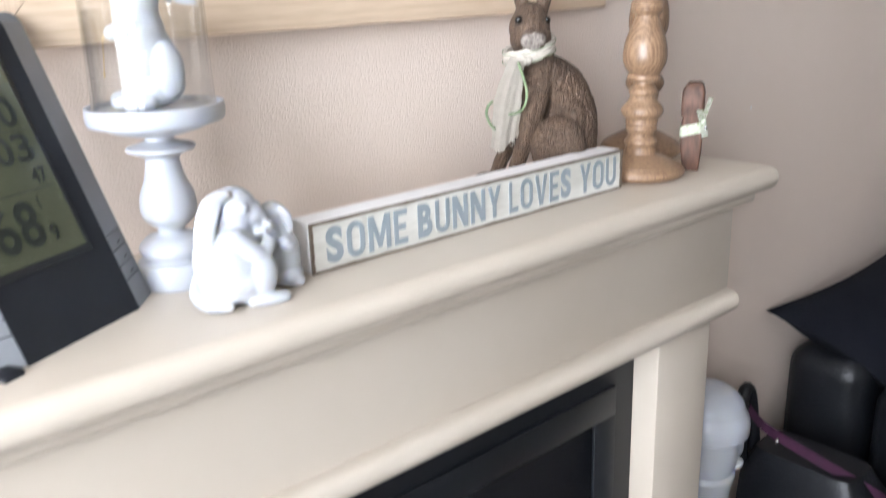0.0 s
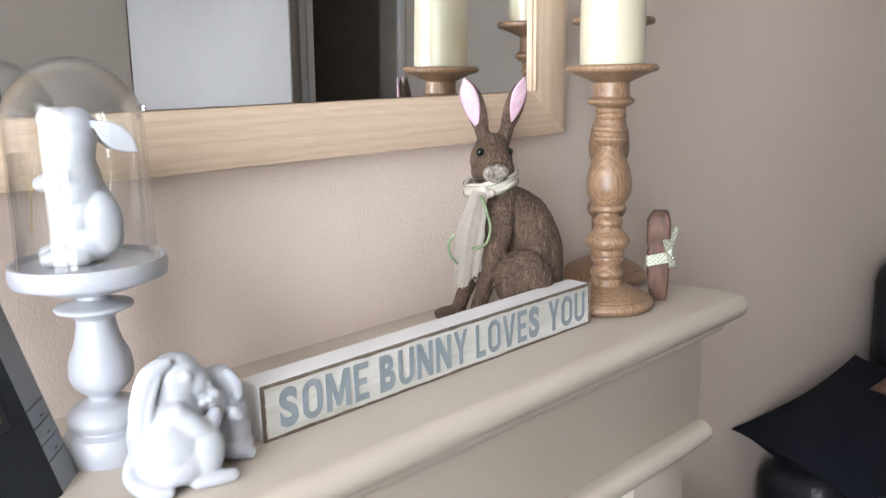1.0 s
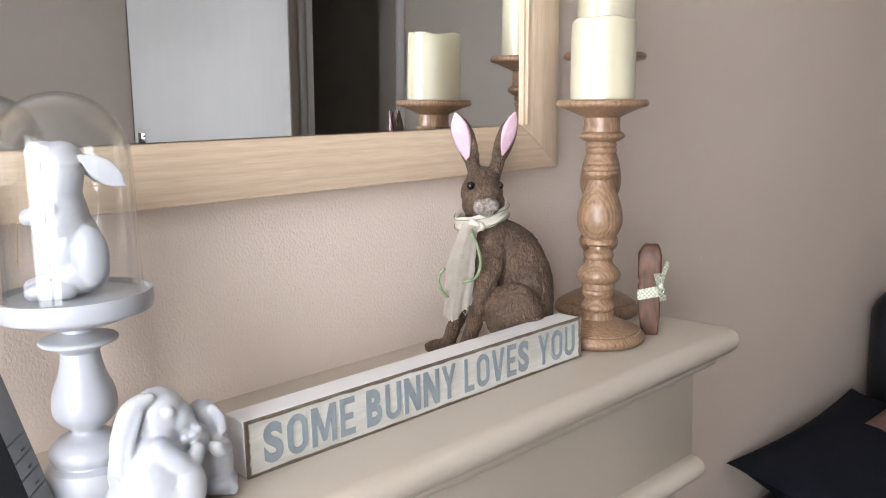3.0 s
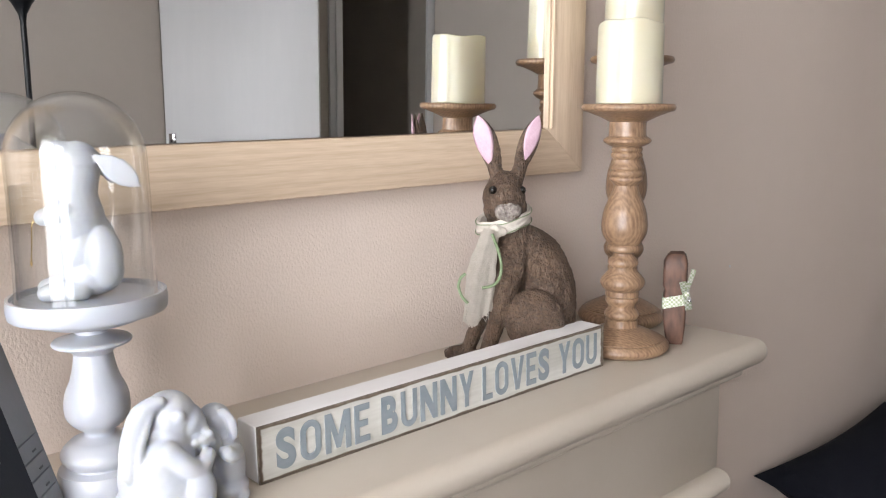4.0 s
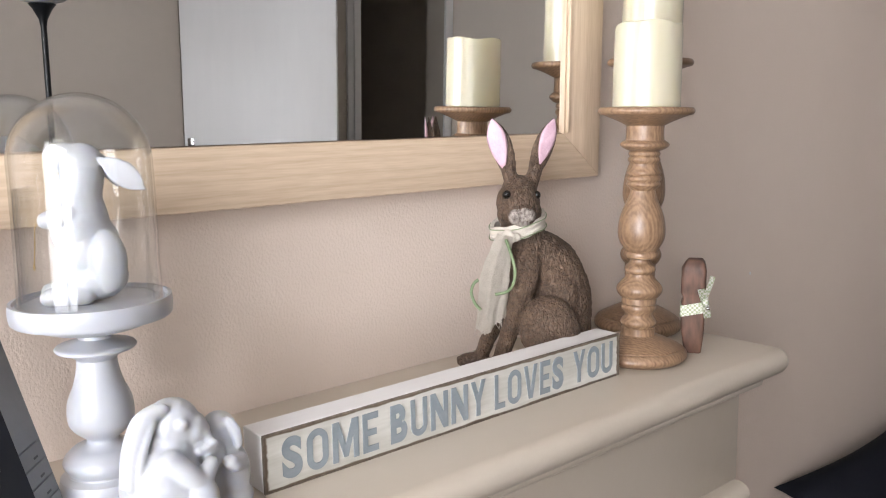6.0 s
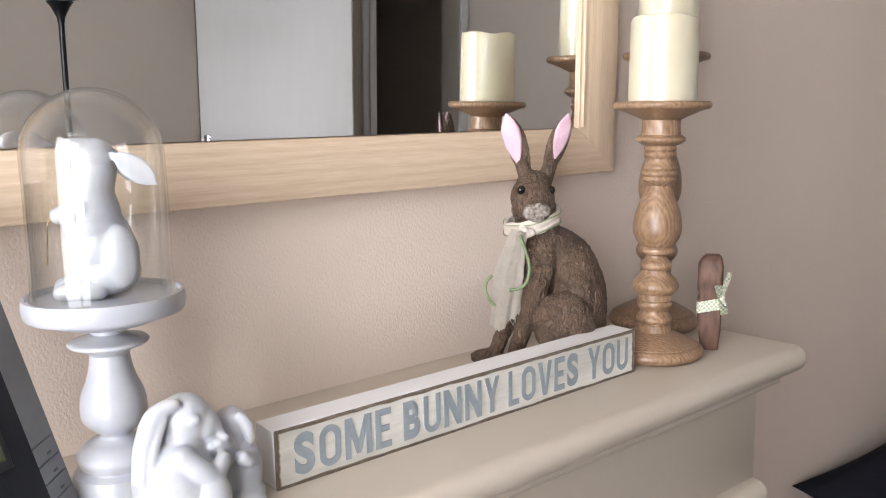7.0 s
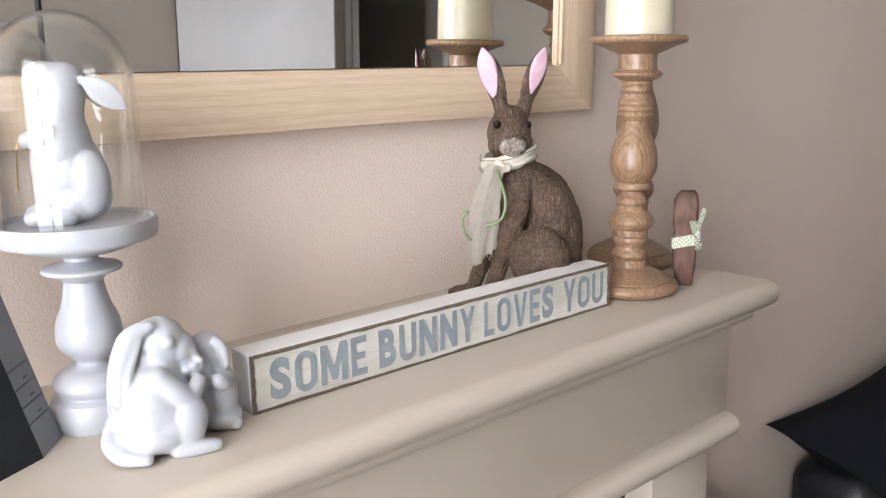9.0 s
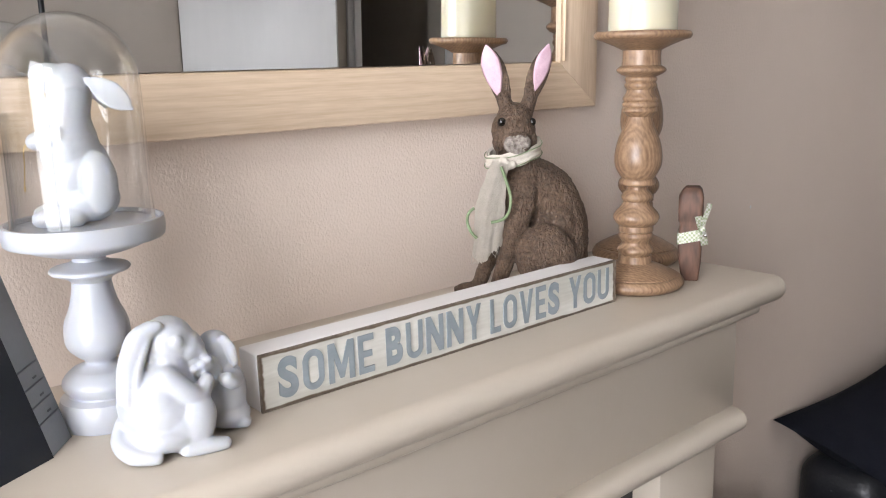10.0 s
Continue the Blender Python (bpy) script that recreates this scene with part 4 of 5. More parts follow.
def rabbit_pair():
    bm = bmesh.new()
    ball(bm, (-0.0085, -0.002, 0.031), (0.0265, 0.0270, 0.0325))
    ball(bm, (-0.0075, -0.005, 0.014), (0.0280, 0.0285, 0.0140))
    ball(bm, (-0.0070, -0.004, 0.026), (0.0272, 0.0265, 0.0260))
    limb(bm, [(-0.004, 0.0, 0.050), (0.0, 0.0, 0.066)], [0.017, 0.013])
    ball(bm, (-0.0005, 0.0, 0.0690), (0.0175, 0.0150, 0.0178))
    ball(bm, (-0.0090, 0.0, 0.0580), (0.0145, 0.0140, 0.0160))
    ball(bm, (0.0105, -0.001, 0.0655), (0.0108, 0.0105, 0.0112), (0, 25, 0))
    ball(bm, (0.0172, -0.0020, 0.0635), (0.0056, 0.0062, 0.0060))
    ball(bm, (0.0130, -0.0020, 0.0560), (0.0060, 0.0065, 0.0050))
    ball(bm, (-0.0190, -0.005, 0.0110), (0.0165, 0.0150, 0.0110))
    ball(bm, (0.0050, -0.0128, 0.0725), (0.0046, 0.0030, 0.0042))
    # long ear, hollow between two rims
    ear = [(-0.0060, -0.0110, 0.0835), (-0.0165, -0.0135, 0.0770), (-0.0235, -0.0165, 0.0590), (-0.0265, -0.0195, 0.0400)]
    limb(bm, ear, [(0.0045, 0.0034, 0.0040), (0.0058, 0.0042, 0.0065), (0.0066, 0.0040, 0.0085), (0.0040, 0.0036, 0.0050)])
    limb(bm, [(x - 0.0042, y + 0.0002, z + 0.0012) for x, y, z in ear], [0.0030, 0.0038, 0.0040, 0.0030])
    limb(bm, [(x + 0.0046, y - 0.0010, z - 0.0006) for x, y, z in ear[1:]], [0.0026, 0.0034, 0.0036, 0.0030])
    # arm, knee, foot and tail
    limb(bm, [(-0.003, -0.0175, 0.0500), (0.0070, -0.0205, 0.0420), (0.0150, -0.0180, 0.0370), (0.0215, -0.0115, 0.0440)], [0.0088, 0.0074, 0.0066, 0.0050])
    ball(bm, (0.0110, -0.0190, 0.0205), (0.0140, 0.0105, 0.0200), (0, 15, 0))
    ball(bm, (0.0010, -0.0200, 0.0180), (0.0150, 0.0100, 0.0165))
    limb(bm, [(0.0060, -0.0235, 0.0056), (0.0180, -0.0240, 0.0050), (0.0285, -0.0225, 0.0042)], [0.0064, 0.0056, 0.0044])
    limb(bm, [(-0.0325, -0.008, 0.0230), (-0.0345, -0.016, 0.0130), (-0.0270, -0.0265, 0.0075), (-0.0130, -0.0315, 0.0050)], [0.0036, 0.0056, 0.0062, 0.0040])
    # the smaller one, hugged from behind
    ball(bm, (0.0335, 0.0140, 0.0250), (0.0148, 0.0145, 0.0240))
    ball(bm, (0.0230, 0.0120, 0.0240), (0.0140, 0.0125, 0.0235))
    limb(bm, [(0.0270, 0.0150, 0.0350), (0.0290, 0.0165, 0.0520)], [0.0125, 0.0110])
    ball(bm, (0.0345, 0.0125, 0.0100), (0.0150, 0.0145, 0.0100))
    ball(bm, (0.0290, 0.0170, 0.0560), (0.0118, 0.0118, 0.0122))
    limb(bm, [(0.0345, 0.0085, 0.0640), (0.0392, 0.0070, 0.0560), (0.0410, 0.0070, 0.0470)], [(0.0030, 0.0024, 0.0030), (0.0038, 0.0022, 0.0055), (0.0024, 0.0020, 0.0028)])
    limb(bm, [(0.0330, 0.0090, 0.0070), (0.0410, 0.0065, 0.0062)], [0.0066, 0.0060])
    for k in (-0.0028, 0.0, 0.0028):
        ball(bm, (0.0450 - abs(k) * 0.3, 0.0045 + k, 0.0056), (0.0042, 0.0015, 0.0046))
    limb(bm, [(0.0410, 0.0060, 0.0360), (0.0375, -0.0015, 0.0370), (0.0345, -0.0035, 0.0395)], [0.0055, 0.0050, 0.0052])
    ball(bm, (0.0190, -0.0010, 0.0510), (0.0085, 0.0075, 0.0080))
    ball(bm, (0.0220, 0.0040, 0.0440), (0.0100, 0.0090, 0.0120))
    for c in ((0.0150, -0.0050, 0.0565), (0.0195, -0.0065, 0.0530), (0.0235, -0.0045, 0.0555), (0.0205, -0.0035, 0.0595), (0.0250, -0.0020, 0.0500), (0.0150, -0.0070, 0.0510)):
        ball(bm, c, (0.0034, 0.0032, 0.0030))
    statue("rabbit_pair_figurine", fused(bm, 0.0009, 10, 0.55), M_CERAMIC, "glossy white ceramic figurine of two hugging rabbits", pose(0.325, 0.565, TOP, 0, 0, -21.0))


rabbit_pair()


def dome_rabbit():
    bm = bmesh.new()
    ball(bm, (-0.0005, 0.0, 0.0915), (0.0148, 0.0128, 0.0138))
    limb(bm, [(-0.004, 0.0, 0.0935), (-0.0115, 0.0, 0.0962), (-0.0160, 0.0, 0.0975)], [0.0112, 0.0094, 0.0066])
    limb(bm, [(0.0000, 0.0, 0.084), (-0.003, 0.0, 0.070), (-0.003, 0.0, 0.056)], [0.0138, 0.0145, 0.0175])
    ball(bm, (-0.0030, 0.0, 0.0480), (0.0190, 0.0172, 0.0200))
    ball(bm, (0.0010, 0.0, 0.0340), (0.0205, 0.0180, 0.0260))
    ball(bm, (0.0040, 0.0, 0.0165), (0.0205, 0.0195, 0.0162))
    ball(bm, (0.0110, -0.0130, 0.0275), (0.0128, 0.0100, 0.0215))
    limb(bm, [(-0.010, -0.0100, 0.0600), (-0.0175, -0.0090, 0.0575), (-0.0235, -0.0070, 0.0560)], [0.0078, 0.0068, 0.0056])
    limb(bm, [(-0.010, 0.0090, 0.0600), (-0.0170, 0.0080, 0.0570), (-0.0205, 0.0060, 0.0560)], [0.0070, 0.0060, 0.0048])
    for y in (-0.0115, 0.0115):
        limb(bm, [(-0.004, y, 0.0070), (-0.0170, y * 1.03, 0.0072), (-0.0255, y, 0.0062)], [0.0074, 0.0070, 0.0056])
    leaf(bm, (0.0100, -0.0095, 0.0960), (0.0385, -0.0125, 0.0735), 0.0088, 0.0030, 0.0024, (0.10, -1, -0.25), peak=0.52)
    limb(bm, [(0.0100, 0.0080, 0.0945), (0.0180, 0.0125, 0.0850), (0.0215, 0.0140, 0.0760)], [(0.0045, 0.0032, 0.0040), (0.0060, 0.0026, 0.0055), (0.0016, 0.0016, 0.0014)])
    statue("rabbit_figurine", fused(bm, 0.0008, 4, 0.5), M_CERAMIC, "small white ceramic rabbit looking up under the dome", STAND @ pose(0, 0, TRAY + 0.0001, 0, 0, -17.6))
    t = thing("wire_thread", "thin gold thread hanging from the rabbit's paw", "thread", STAND @ pose(0, 0, TRAY + 0.0001, 0, 0, -17.6))
    part("thread", tube(curve_points([(-0.0265, -0.0085, 0.0560), (-0.0302, -0.008, 0.0520), (-0.0312, -0.008, 0.0400), (-0.0325, -0.008, 0.0285)], 5), 0.00035, 6), M_GOLD, t)
    bm = bmesh.new()
    ball(bm, (-0.0326, -0.008, 0.0265), (0.0007, 0.0007, 0.0022))
    part("bead", bm, M_GOLD, t)


dome_rabbit()


# ---- weather station ----
def weather_station():
    lean = math.tan(radians(22.0))
    U, B = Vector((0.884, 0.469, 0)), Vector((-0.469, 0.884, 0))
    A = Vector((0.1575, 0.5465, TOP))
    def set_in(bm):
        for v in bm.verts:
            u, d, h = v.co
            v.co = A + U * u + B * (d + h * lean) + Vector((0, 0, h))
        return bm
    H = 0.214
    w = thing("weather_station", "leaning silver and black digital weather station with a grey-green display", "clock")
    def rim(shape, d0, d1, r=0.010, n=6):
        """An upright slab of that width with rounded top corners, d0 its front."""
        u0, u1, h0, h1 = shape
        pts = [(u0, h0), (u1, h0)] + [(u1 - r + r * math.cos(math.pi / 2 * i / n), h1 - r + r * math.sin(math.pi / 2 * i / n)) for i in range(n + 1)] + [(u0 + r - r * math.sin(math.pi / 2 * i / n), h1 - r + r * math.cos(math.pi / 2 * i / n)) for i in range(n + 1)]
        bm = bmesh.new()
        a, b = [bm.verts.new((u, d0, h)) for u, h in pts], [bm.verts.new((u, d1, h)) for u, h in pts]
        for i in range(len(pts)):
            j = (i + 1) % len(pts)
            bm.faces.new((a[i], a[j], b[j], b[i]))
        bm.faces.new(a)
        bm.faces.new(b[::-1])
        return bm
    part("case", set_in(rim((-0.018, 0.141, 0.0, H), 0.013, 0.034)), M_SILVER, w)
    part("front_panel", set_in(rim((0.0105, 0.1130, 0.0, H - 0.004), 0.0, 0.0129, 0.006)), M_DARKPLASTIC, w, "black front panel")
    # sloping silver cheeks beside the panel
    for k, (u0, u1) in enumerate(((0.1133, 0.1405), (0.0102, -0.0175))):
        cuts = [0.0, 0.0205, 0.0310, 0.0420, 0.0535, H - 0.006]
        for a, b in zip(cuts, cuts[1:]):
            g = 0.0005
            bm = bmesh.new()
            q = [bm.verts.new(p) for p in ((u0, 0.0006, a + g), (u1, 0.0126, a + g), (u1, 0.0126, b - g), (u0, 0.0006, b - g), (u0, 0.0126, a + g), (u0, 0.0126, b - g))]
            for f in ((0, 1, 2, 3), (0, 4, 1), (3, 2, 5), (0, 3, 5, 4)):
                bm.faces.new([q[i] for i in f])
            small = k == 0 and 0.01 < a < 0.05
            c = part("button" if small else "cheek", set_in(bm), M_SILVER, w, smooth=False)
            if small:
                m0, m1, mz = u0 + (u1 - u0) * 0.50, u0 + (u1 - u0) * 0.68, (a + b) / 2
                bm = bmesh.new()
                q = [bm.verts.new((u, 0.0006 + 0.012 * (u - u0) / (u1 - u0) - 0.0004, h)) for u, h in ((m0, mz - 0.0026), (m1, mz - 0.0026), (m1, mz - 0.0014), (m0, mz - 0.0014))]
                r = [bm.verts.new(v.co + Vector((0, 0.0003, 0))) for v in q]
                bm.faces.new(q)
                bm.faces.new(r[::-1])
                for i in range(4):
                    bm.faces.new((q[i], r[i], r[(i + 1) % 4], q[(i + 1) % 4]))
                part("print_bar", set_in(bm), M_PRINT, c, "small grey printed mark")
    part("display_bezel", set_in(box(0.0165, 0.0975, -0.0012, -0.0001, 0.0500, 0.2030, 0.0004, 1)), M_BLACKMETAL, w)
    part("display", set_in(box(0.0200, 0.0935, -0.0020, -0.0013, 0.0555, 0.1990)), M_LCD, w, "grey-green liquid crystal display", smooth=False)
    for text, u0, h0, tw, th in (("10", 0.0560, 0.1400, 0.0330, 0.0200), ("03", 0.0560, 0.1165, 0.0330, 0.0190), ("47", 0.0760, 0.1020, 0.0130, 0.0100), ("68", 0.0280, 0.0640, 0.0400, 0.0300), ("9", 0.0700, 0.0640, 0.0075, 0.0110), ("1", 0.0710, 0.0860, 0.0025, 0.0080)):
        step = tw / len(text)
        for i, c in enumerate(text):
            bm = lettering(c, step * (0.88 if c != "1" else 0.30), th, 0.0003, 0.022)
            bmesh.ops.translate(bm, verts=bm.verts, vec=(u0 + step * i + (step * 0.55 if c == "1" and len(text) > 1 else 0), -0.0022, h0))
            part("digit", set_in(bm), M_LCDINK, w, "dark digit " + c, smooth=False)
    for b in ((0.024, 0.090, 0.1372, 0.1376), (0.024, 0.090, 0.0985, 0.0990)):
        part("display_rule", set_in(box(b[0], b[1], -0.0024, -0.0021, b[2], b[3])), M_LCDINK, w, "dark dividing line", smooth=False)
    for u0 in (-0.014,):
        part("foot", set_in(box(u0, u0 + 0.016, -0.0075, 0.0125, 0.0, 0.0042, 0.001, 1)), M_DARKPLASTIC, w)


weather_station()


# ---- wooden ornament with gingham ribbon ----
def loft(sections, n=28, e=0.36):
    """A body through (z, x0, x1, y0, y1) sections, each a rounded rectangle."""
    bm = bmesh.new()
    rings = []
    for z, x0, x1, y0, y1 in sections:
        ring = []
        for i in range(n):
            a = 2 * math.pi * i / n
            c, s = math.cos(a), math.sin(a)
            ring.append(bm.verts.new(((x0 + x1) / 2 + (x1 - x0) / 2 * math.copysign(abs(c) ** e, c), (y0 + y1) / 2 + (y1 - y0) / 2 * math.copysign(abs(s) ** e, s), z)))
        rings.append(ring)
    for p, q in zip(rings, rings[1:]):
        for i in range(n):
            j = (i + 1) % n
            bm.faces.new((p[i], p[j], q[j], q[i]))
    bm.faces.new(rings[0][::-1])
    bm.faces.new(rings[-1])
    return bm


def gingham():
    m = material("gingham_ribbon", (0.55, 0.60, 0.45), (0.62, 0.66, 0.52), 0.85, 60, 0.3, 900)
    t = m.node_tree
    p = t.nodes["Principled BSDF"]
    tc = t.nodes.new("ShaderNodeTexCoord")
    ck = t.nodes.new("ShaderNodeTexChecker")
    ck.inputs["Color1"].default_value, ck.inputs["Color2"].default_value = (0.62, 0.61, 0.55, 1), (0.33, 0.39, 0.24, 1)
    ck.inputs["Scale"].default_value = 420
    t.links.new(tc.outputs["Object"], ck.inputs[0])
    t.links.new(ck.outputs[0], p.inputs["Base Color"])
    return m


M_GINGHAM = gingham()


def wooden_ornament():
    w = thing("wooden_ornament", "small reddish-brown wooden figure with a gingham ribbon bow", "ornament", pose(0.913, 0.567, TOP, 0, 0, -57.7))
    bm = loft([(0.0, -0.0045, 0.0120, -0.0110, 0.0110), (0.002, -0.0058, 0.0128, -0.0120, 0.0120), (0.020, -0.0090, 0.0138, -0.0130, 0.0130), (0.036, -0.0115, 0.0142, -0.0135, 0.0135), (0.054, -0.0112, 0.0138, -0.0135, 0.0135), (0.0610, -0.0092, 0.0130, -0.0125, 0.0125),
               (0.0665, -0.0116, 0.0135, -0.0135, 0.0135), (0.080, -0.0126, 0.0140, -0.0140, 0.0140), (0.092, -0.0120, 0.0135, -0.0135, 0.0135), (0.0990, -0.0090, 0.0118, -0.0115, 0.0115), (0.1022, -0.0062, 0.0092, -0.0090, 0.0090)], 32, 0.24)
    for v in bm.verts:                         # carved by hand: leaning, with uneven faces
        k = noise.noise(v.co * 70)
        v.co.x += 0.025 * v.co.z - 0.001 + 0.0011 * k
        v.co.y += 0.0011 * noise.noise(v.co * 60 + Vector((3, 1, 7)))
    part("body", bm, M_REDWOOD, w)
    bm = loft([(0.0430, -0.0122, 0.0148, -0.0143, 0.0143), (0.0490, -0.0120, 0.0149, -0.0144, 0.0144), (0.0550, -0.0119, 0.0149, -0.0143, 0.0143)], 32, 0.24)
    for v in bm.verts:
        v.co.z += v.co.x * 0.22
    part("ribbon_band", bm, M_GINGHAM, w, "green and white gingham ribbon")
    def ribbon(pts, half):
        path = curve_points(pts, 7)
        bm = bmesh.new()
        for dy in (0.0,):
            side = [Vector((d.z, -0.35 * abs(d.z), -d.x)).normalized() * half if d.length > 1e-6 else Vector((half, 0, 0)) for d in [path[min(i + 1, len(path) - 1)] - path[max(i - 1, 0)] for i in range(len(path))]]
            L = [bm.verts.new(p + o) for p, o in zip(path, side)]
            R = [bm.verts.new(p - o) for p, o in zip(path, side)]
            for i in range(len(path) - 1):
                bm.faces.new((L[i], L[i + 1], R[i + 1], R[i]))
        bmesh.ops.solidify(bm, geom=bm.faces[:], thickness=0.0006)
        return bm
    c = Vector((0.0135, -0.0135, 0.058))
    part("bow_loop", ribbon([c, c + Vector((-0.002, -0.003, 0.007)), c + Vector((-0.004, -0.005, 0.015))], 0.0040), M_GINGHAM, w, "green and white gingham ribbon")
    part("bow_loop", ribbon([c, c + Vector((0.002, -0.003, 0.010)), c + Vector((0.006, -0.002, 0.022)), c + Vector((0.0075, 0.001, 0.028))], 0.0026), M_GINGHAM, w, "green and white gingham ribbon")
    part("bow_tail", ribbon([c, c + Vector((0.002, -0.002, -0.008)), c + Vector((0.0035, -0.001, -0.017))], 0.0040), M_GINGHAM, w, "green and white gingham ribbon")
    bm = bmesh.new()
    ball(bm, c + Vector((0.001, -0.002, 0.0)), (0.0034, 0.0034, 0.0040))
    part("bow_knot", bm, M_GINGHAM, w, "green and white gingham ribbon")
    bm = bmesh.new()
    ball(bm, c + Vector((0.0035, -0.0045, -0.006)), 0.0022)
    part("bell", bm, M_CHROME, w, "tiny silver bell")


wooden_ornament()


# ---- sofa corner beside the fireplace ----
def pillow(name, corners, puff, mat, label):
    """A stuffed cushion between four corners, thick in the middle, with drawn-out tips."""
    n = 20
    A, Bc, C, D = [Vector(c) for c in corners]
    nrm = (Bc - A).cross(D - A).normalized()
    bm = bmesh.new()
    top, bot = {}, {}
    for i in range(n + 1):
        for j in range(n + 1):
            u, v = i / n, j / n
            p = A * (1 - u) * (1 - v) + Bc * u * (1 - v) + C * u * v + D * (1 - u) * v
            mid = (A + Bc + C + D) / 4
            pull = 0.10 * ((1 - (2 * u - 1) ** 2) * abs(2 * v - 1) ** 3 + (1 - (2 * v - 1) ** 2) * abs(2 * u - 1) ** 3)
            p = p + (mid - p) * pull
            t = puff * (max(0.0, 1 - (2 * u - 1) ** 2) * max(0.0, 1 - (2 * v - 1) ** 2)) ** 0.42
            wr = 0.004 * noise.noise(Vector((u * 5, v * 5, puff * 40)))
            edge = i in (0, n) or j in (0, n)
            top[i, j] = bm.verts.new(p + nrm * (t + wr * (not edge)))
            bot[i, j] = top[i, j] if edge else bm.verts.new(p - nrm * (t * 0.8 + wr))
    for i in range(n):
        for j in range(n):
            for g, flip in ((top, 1), (bot, -1)):
                q = [g[i, j], g[i + 1, j], g[i + 1, j + 1], g[i, j + 1]][::flip]
                bm.faces.new(q)
    c = thing(name, label, "cushion")
    part("cover", bm, mat, c)
    return c


def sofa():
    s = thing("sofa", "black leather sofa with a padded arm beside the wall", "sofa")
    part("base", box(1.475, 3.2, -0.05, 0.700, 0.06, 0.36, 0.03, 4), M_LEATHER, s)
    part("arm", box(1.492, 1.71, 0.560, 0.715, 0.30, 0.640, 0.045, 6), M_LEATHER, s)
    part("arm_front", box(1.486, 1.71, -0.06, 0.548, 0.30, 0.615, 0.05, 6), M_LEATHER, s)
    part("seat_cushion", box(1.715, 3.15, -0.04, 0.50, 0.362, 0.50, 0.045, 5), M_LEATHER, s)
    part("back_cushion", box(2.03, 2.60, 0.50, 0.715, 0.362, 0.94, 0.07, 6), M_LEATHER, s)
    part("back_cushion", box(2.61, 3.15, 0.50, 0.715, 0.362, 0.94, 0.07, 6), M_LEATHER, s)
    for x in (1.45, 3.15):
        for y in (0.0, 0.65):
            part("foot", lathe([(0.0, 0.0), (0.02, 0.0), (0.025, 0.0605), (0.0, 0.0605)], 16), M_BLACKMETAL, s, m=Matrix.Translation((x, y, 0)))


sofa()
pillow("throw_cushion", ((1.435, 0.726, 0.720), (1.88, 0.675, 0.757), (1.93, 0.40, 0.665), (1.548, 0.490, 0.562)), 0.06, M_NAVY, "dark navy-black cloth cushion lying on the sofa arm")
pillow("throw_cushion", ((1.67, 0.575, 0.766), (1.97, 0.57, 0.800), (2.02, 0.42, 0.726), (1.73, 0.42, 0.701)), 0.035, M_BROWNCLOTH, "dark brown cloth cushion on a darker one")


def bag():
    b = thing("handbag", "black leather bag with a purple strap beside the fireplace", "bag")
    part("body", loft([(0.0, 1.235, 1.375, 0.40, 0.66), (0.02, 1.225, 1.385, 0.39, 0.67), (0.30, 1.232, 1.380, 0.40, 0.67), (0.50, 1.245, 1.370, 0.44, 0.66), (0.545, 1.262, 1.352, 0.47, 0.64)]), M_LEATHER, b)
    part("handle", tube(curve_points([(1.262, 0.655, 0.50), (1.272, 0.668, 0.60), (1.287, 0.672, 0.632), (1.300, 0.668, 0.61), (1.306, 0.655, 0.50)], 6), 0.011, 10), M_LEATHER, b)
    path = curve_points([(1.262, 0.650, 0.612), (1.268, 0.620, 0.585), (1.262, 0.545, 0.572), (1.288, 0.485, 0.542), (1.320, 0.430, 0.505), (1.352, 0.380, 0.440)], 6)
    bm = bmesh.new()
    L = [bm.verts.new(p + Vector((0.002, 0.0, 0.0085))) for p in path]
    R = [bm.verts.new(p - Vector((0.002, 0.0, 0.0085))) for p in path]
    for i in range(len(path) - 1):
        bm.faces.new((L[i], L[i + 1], R[i + 1], R[i]))
    bmesh.ops.solidify(bm, geom=bm.faces[:], thickness=0.002)
    part("strap", bm, M_PURPLE, b, "purple woven strap")
    bm = bmesh.new()
    ball(bm, (1.262, 0.595, 0.572), (0.004, 0.004, 0.006))
    part("stud", bm, M_CHROME, b, "small bright stud")


bag()


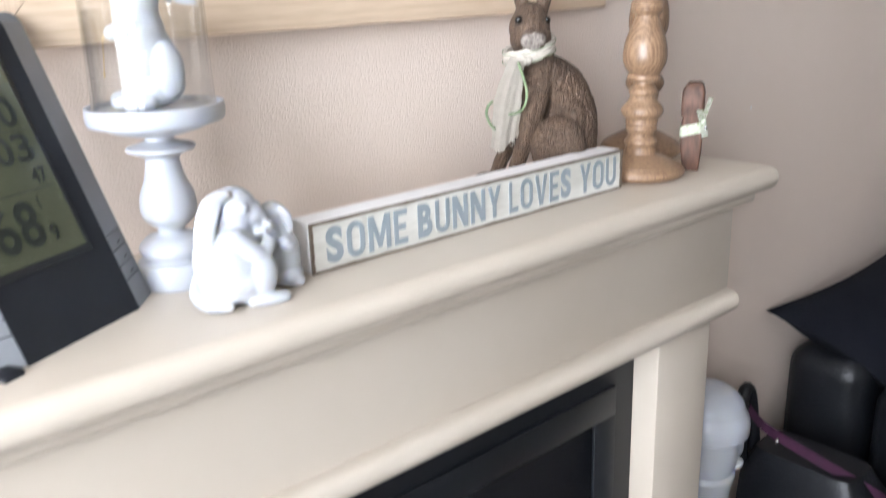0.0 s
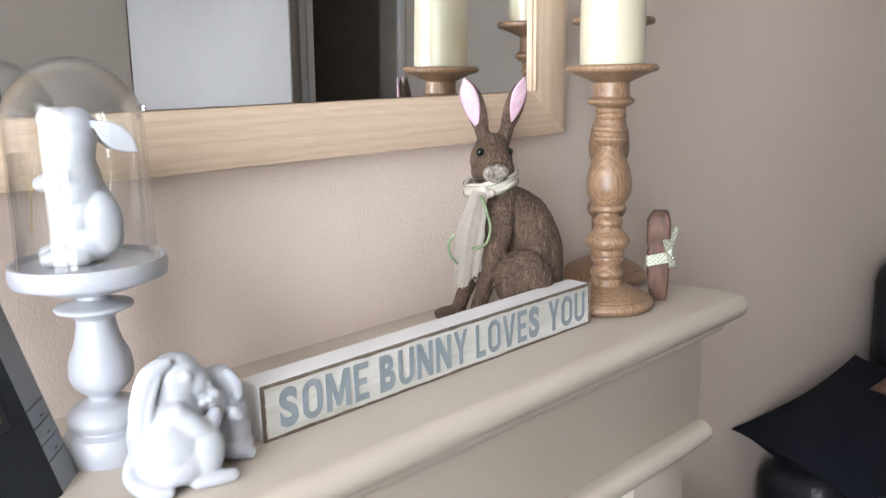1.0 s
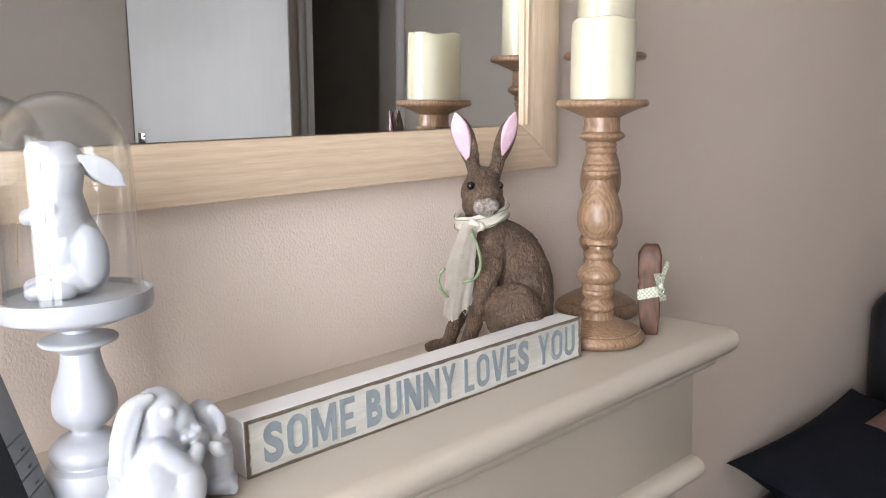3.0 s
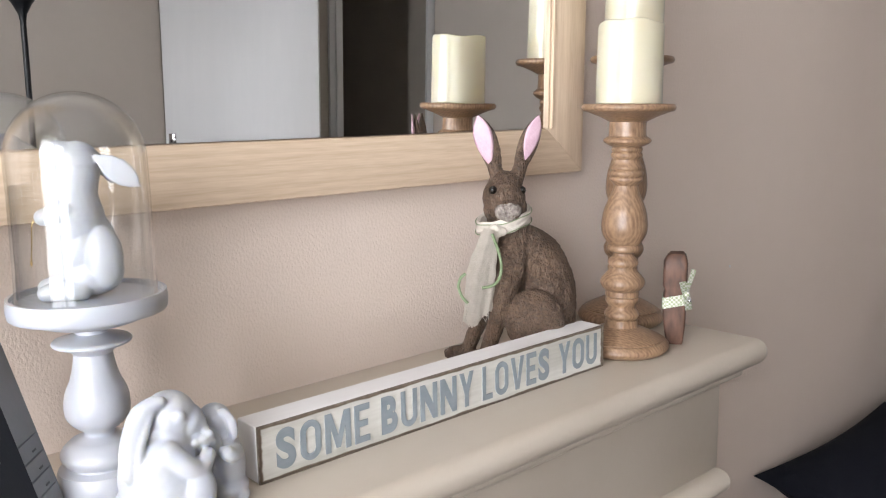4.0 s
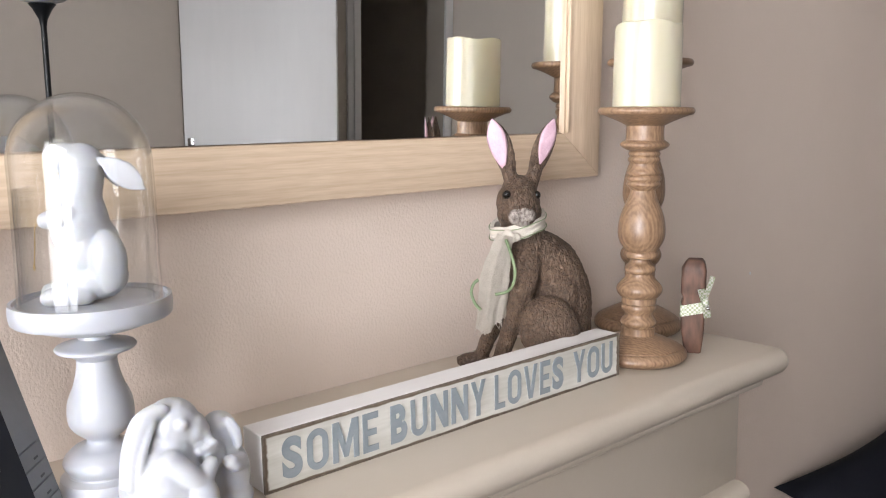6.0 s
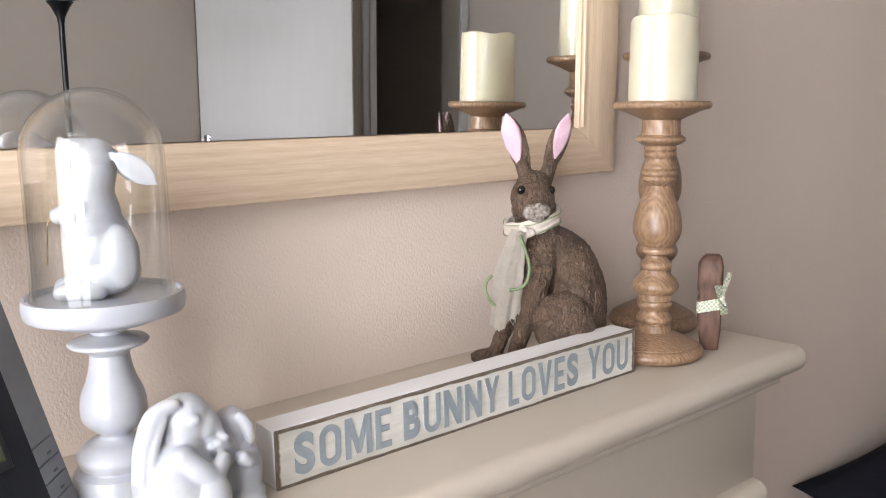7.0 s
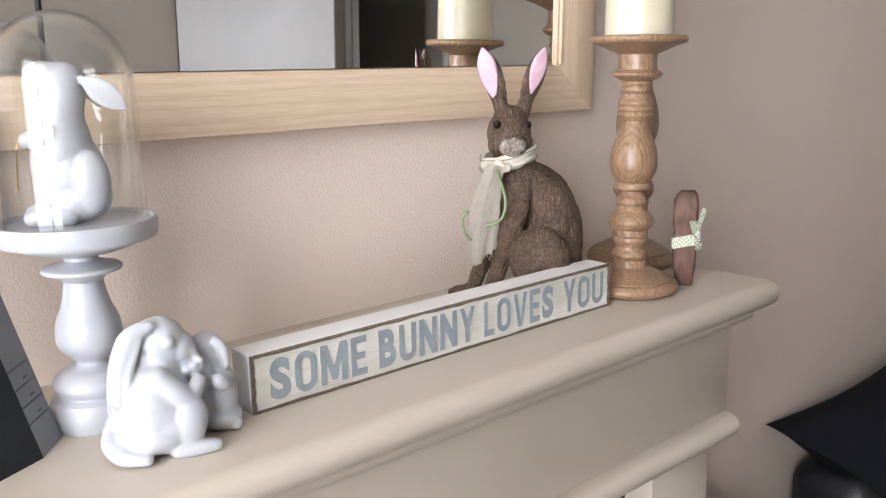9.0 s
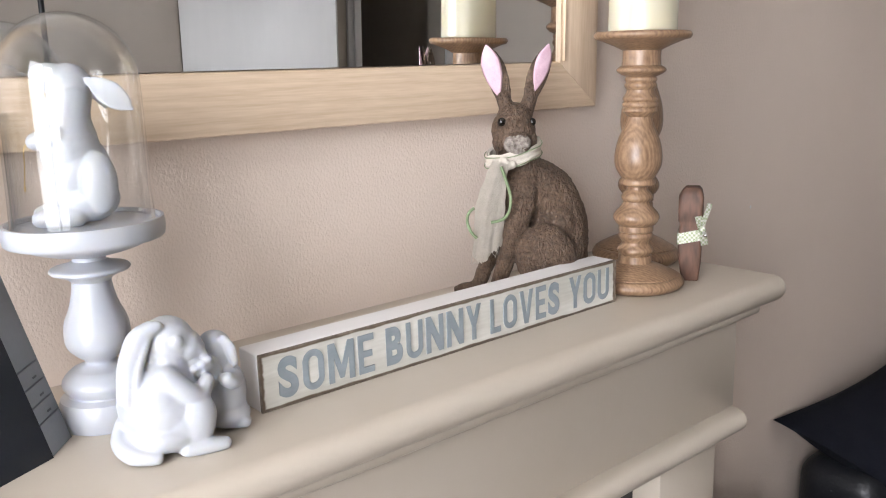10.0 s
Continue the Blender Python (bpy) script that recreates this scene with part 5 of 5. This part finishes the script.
def helmet_ornament():
    """A white glazed head-shaped ornament with a domed cap, on a small black table."""
    bm = lathe(turned((0.048, 0, 0), (0.044, 0.060, 0.004), (0.052, 0.112, -0.003), (0.047, 0.124, 0.002), (0.050, 0.128, 0), (0.053, 0.182, 0.003), (0.052, 0.188, 0), (0.069, 0.192, 0), (0.070, 0.199, 0.001), (0.061, 0.232, 0.004), (0.034, 0.264, 0.007), (0.0, 0.274, 0.004)), 56)
    for v in bm.verts:
        v.co.x, v.co.y = v.co.x * 0.9, v.co.y * 0.9
    ball(bm, (0.040, -0.030, 0.160), (0.013, 0.010, 0.024), (0, -14, 0))
    ball(bm, (0.036, -0.034, 0.128), (0.014, 0.010, 0.010))
    bm = fused(bm, 0.0018, 1)
    statue("head_ornament", bm, M_CERAMIC, "white glazed ceramic head ornament with a domed cap", pose(1.118, 0.640, 0.445, 0, 0, 0))
    t = thing("side_table", "small black side table beside the fireplace", "table")
    part("table_top", box(1.03, 1.215, 0.45, 0.720, 0.425, 0.4448, 0.003), M_BLACKMETAL, t)
    for x in (1.045, 1.20):
        for y in (0.465, 0.705):
            part("leg", box(x - 0.012, x + 0.012, y - 0.012, y + 0.012, 0.0, 0.4248, 0.002), M_BLACKMETAL, t)


helmet_ornament()


# ---- standing lamp across the room ----
def floor_lamp():
    f = thing("floor_lamp", "black standing uplighter lamp with a white glass bowl", "lamp", pose(1.024, -1.754, 0))
    part("base_plate", lathe([(0.0, 0.0), (0.13, 0.0), (0.135, 0.008), (0.12, 0.02), (0.02, 0.028), (0.0, 0.028)], 40), M_BLACKMETAL, f)
    part("pole", lathe([(0.0, 0.028), (0.010, 0.028), (0.010, 1.582), (0.0, 1.582)], 20), M_BLACKMETAL, f)
    part("cup", lathe([(0.0, 1.577), (0.011, 1.577), (0.014, 1.597), (0.032, 1.632), (0.045, 1.648), (0.040, 1.65), (0.0, 1.642)], 32), M_BLACKMETAL, f)
    part("bowl", lathe([(0.040, 1.6505), (0.070, 1.658), (0.105, 1.682), (0.132, 1.72), (0.142, 1.757), (0.138, 1.757), (0.128, 1.722), (0.100, 1.686), (0.068, 1.663), (0.040, 1.6555)], 48), M_CERAMIC, f, "white glass bowl")


floor_lamp()


# ---- small marks ----
bm = bmesh.new()
ball(bm, (1.338, WALL - 0.0004, 1.107), (0.0022, 0.0008, 0.0026))
chip = part("plaster_chip", bm, M_SIGNWHITE)
tagged(chip, "tiny white chip in the beige wall paint", "paint chip")
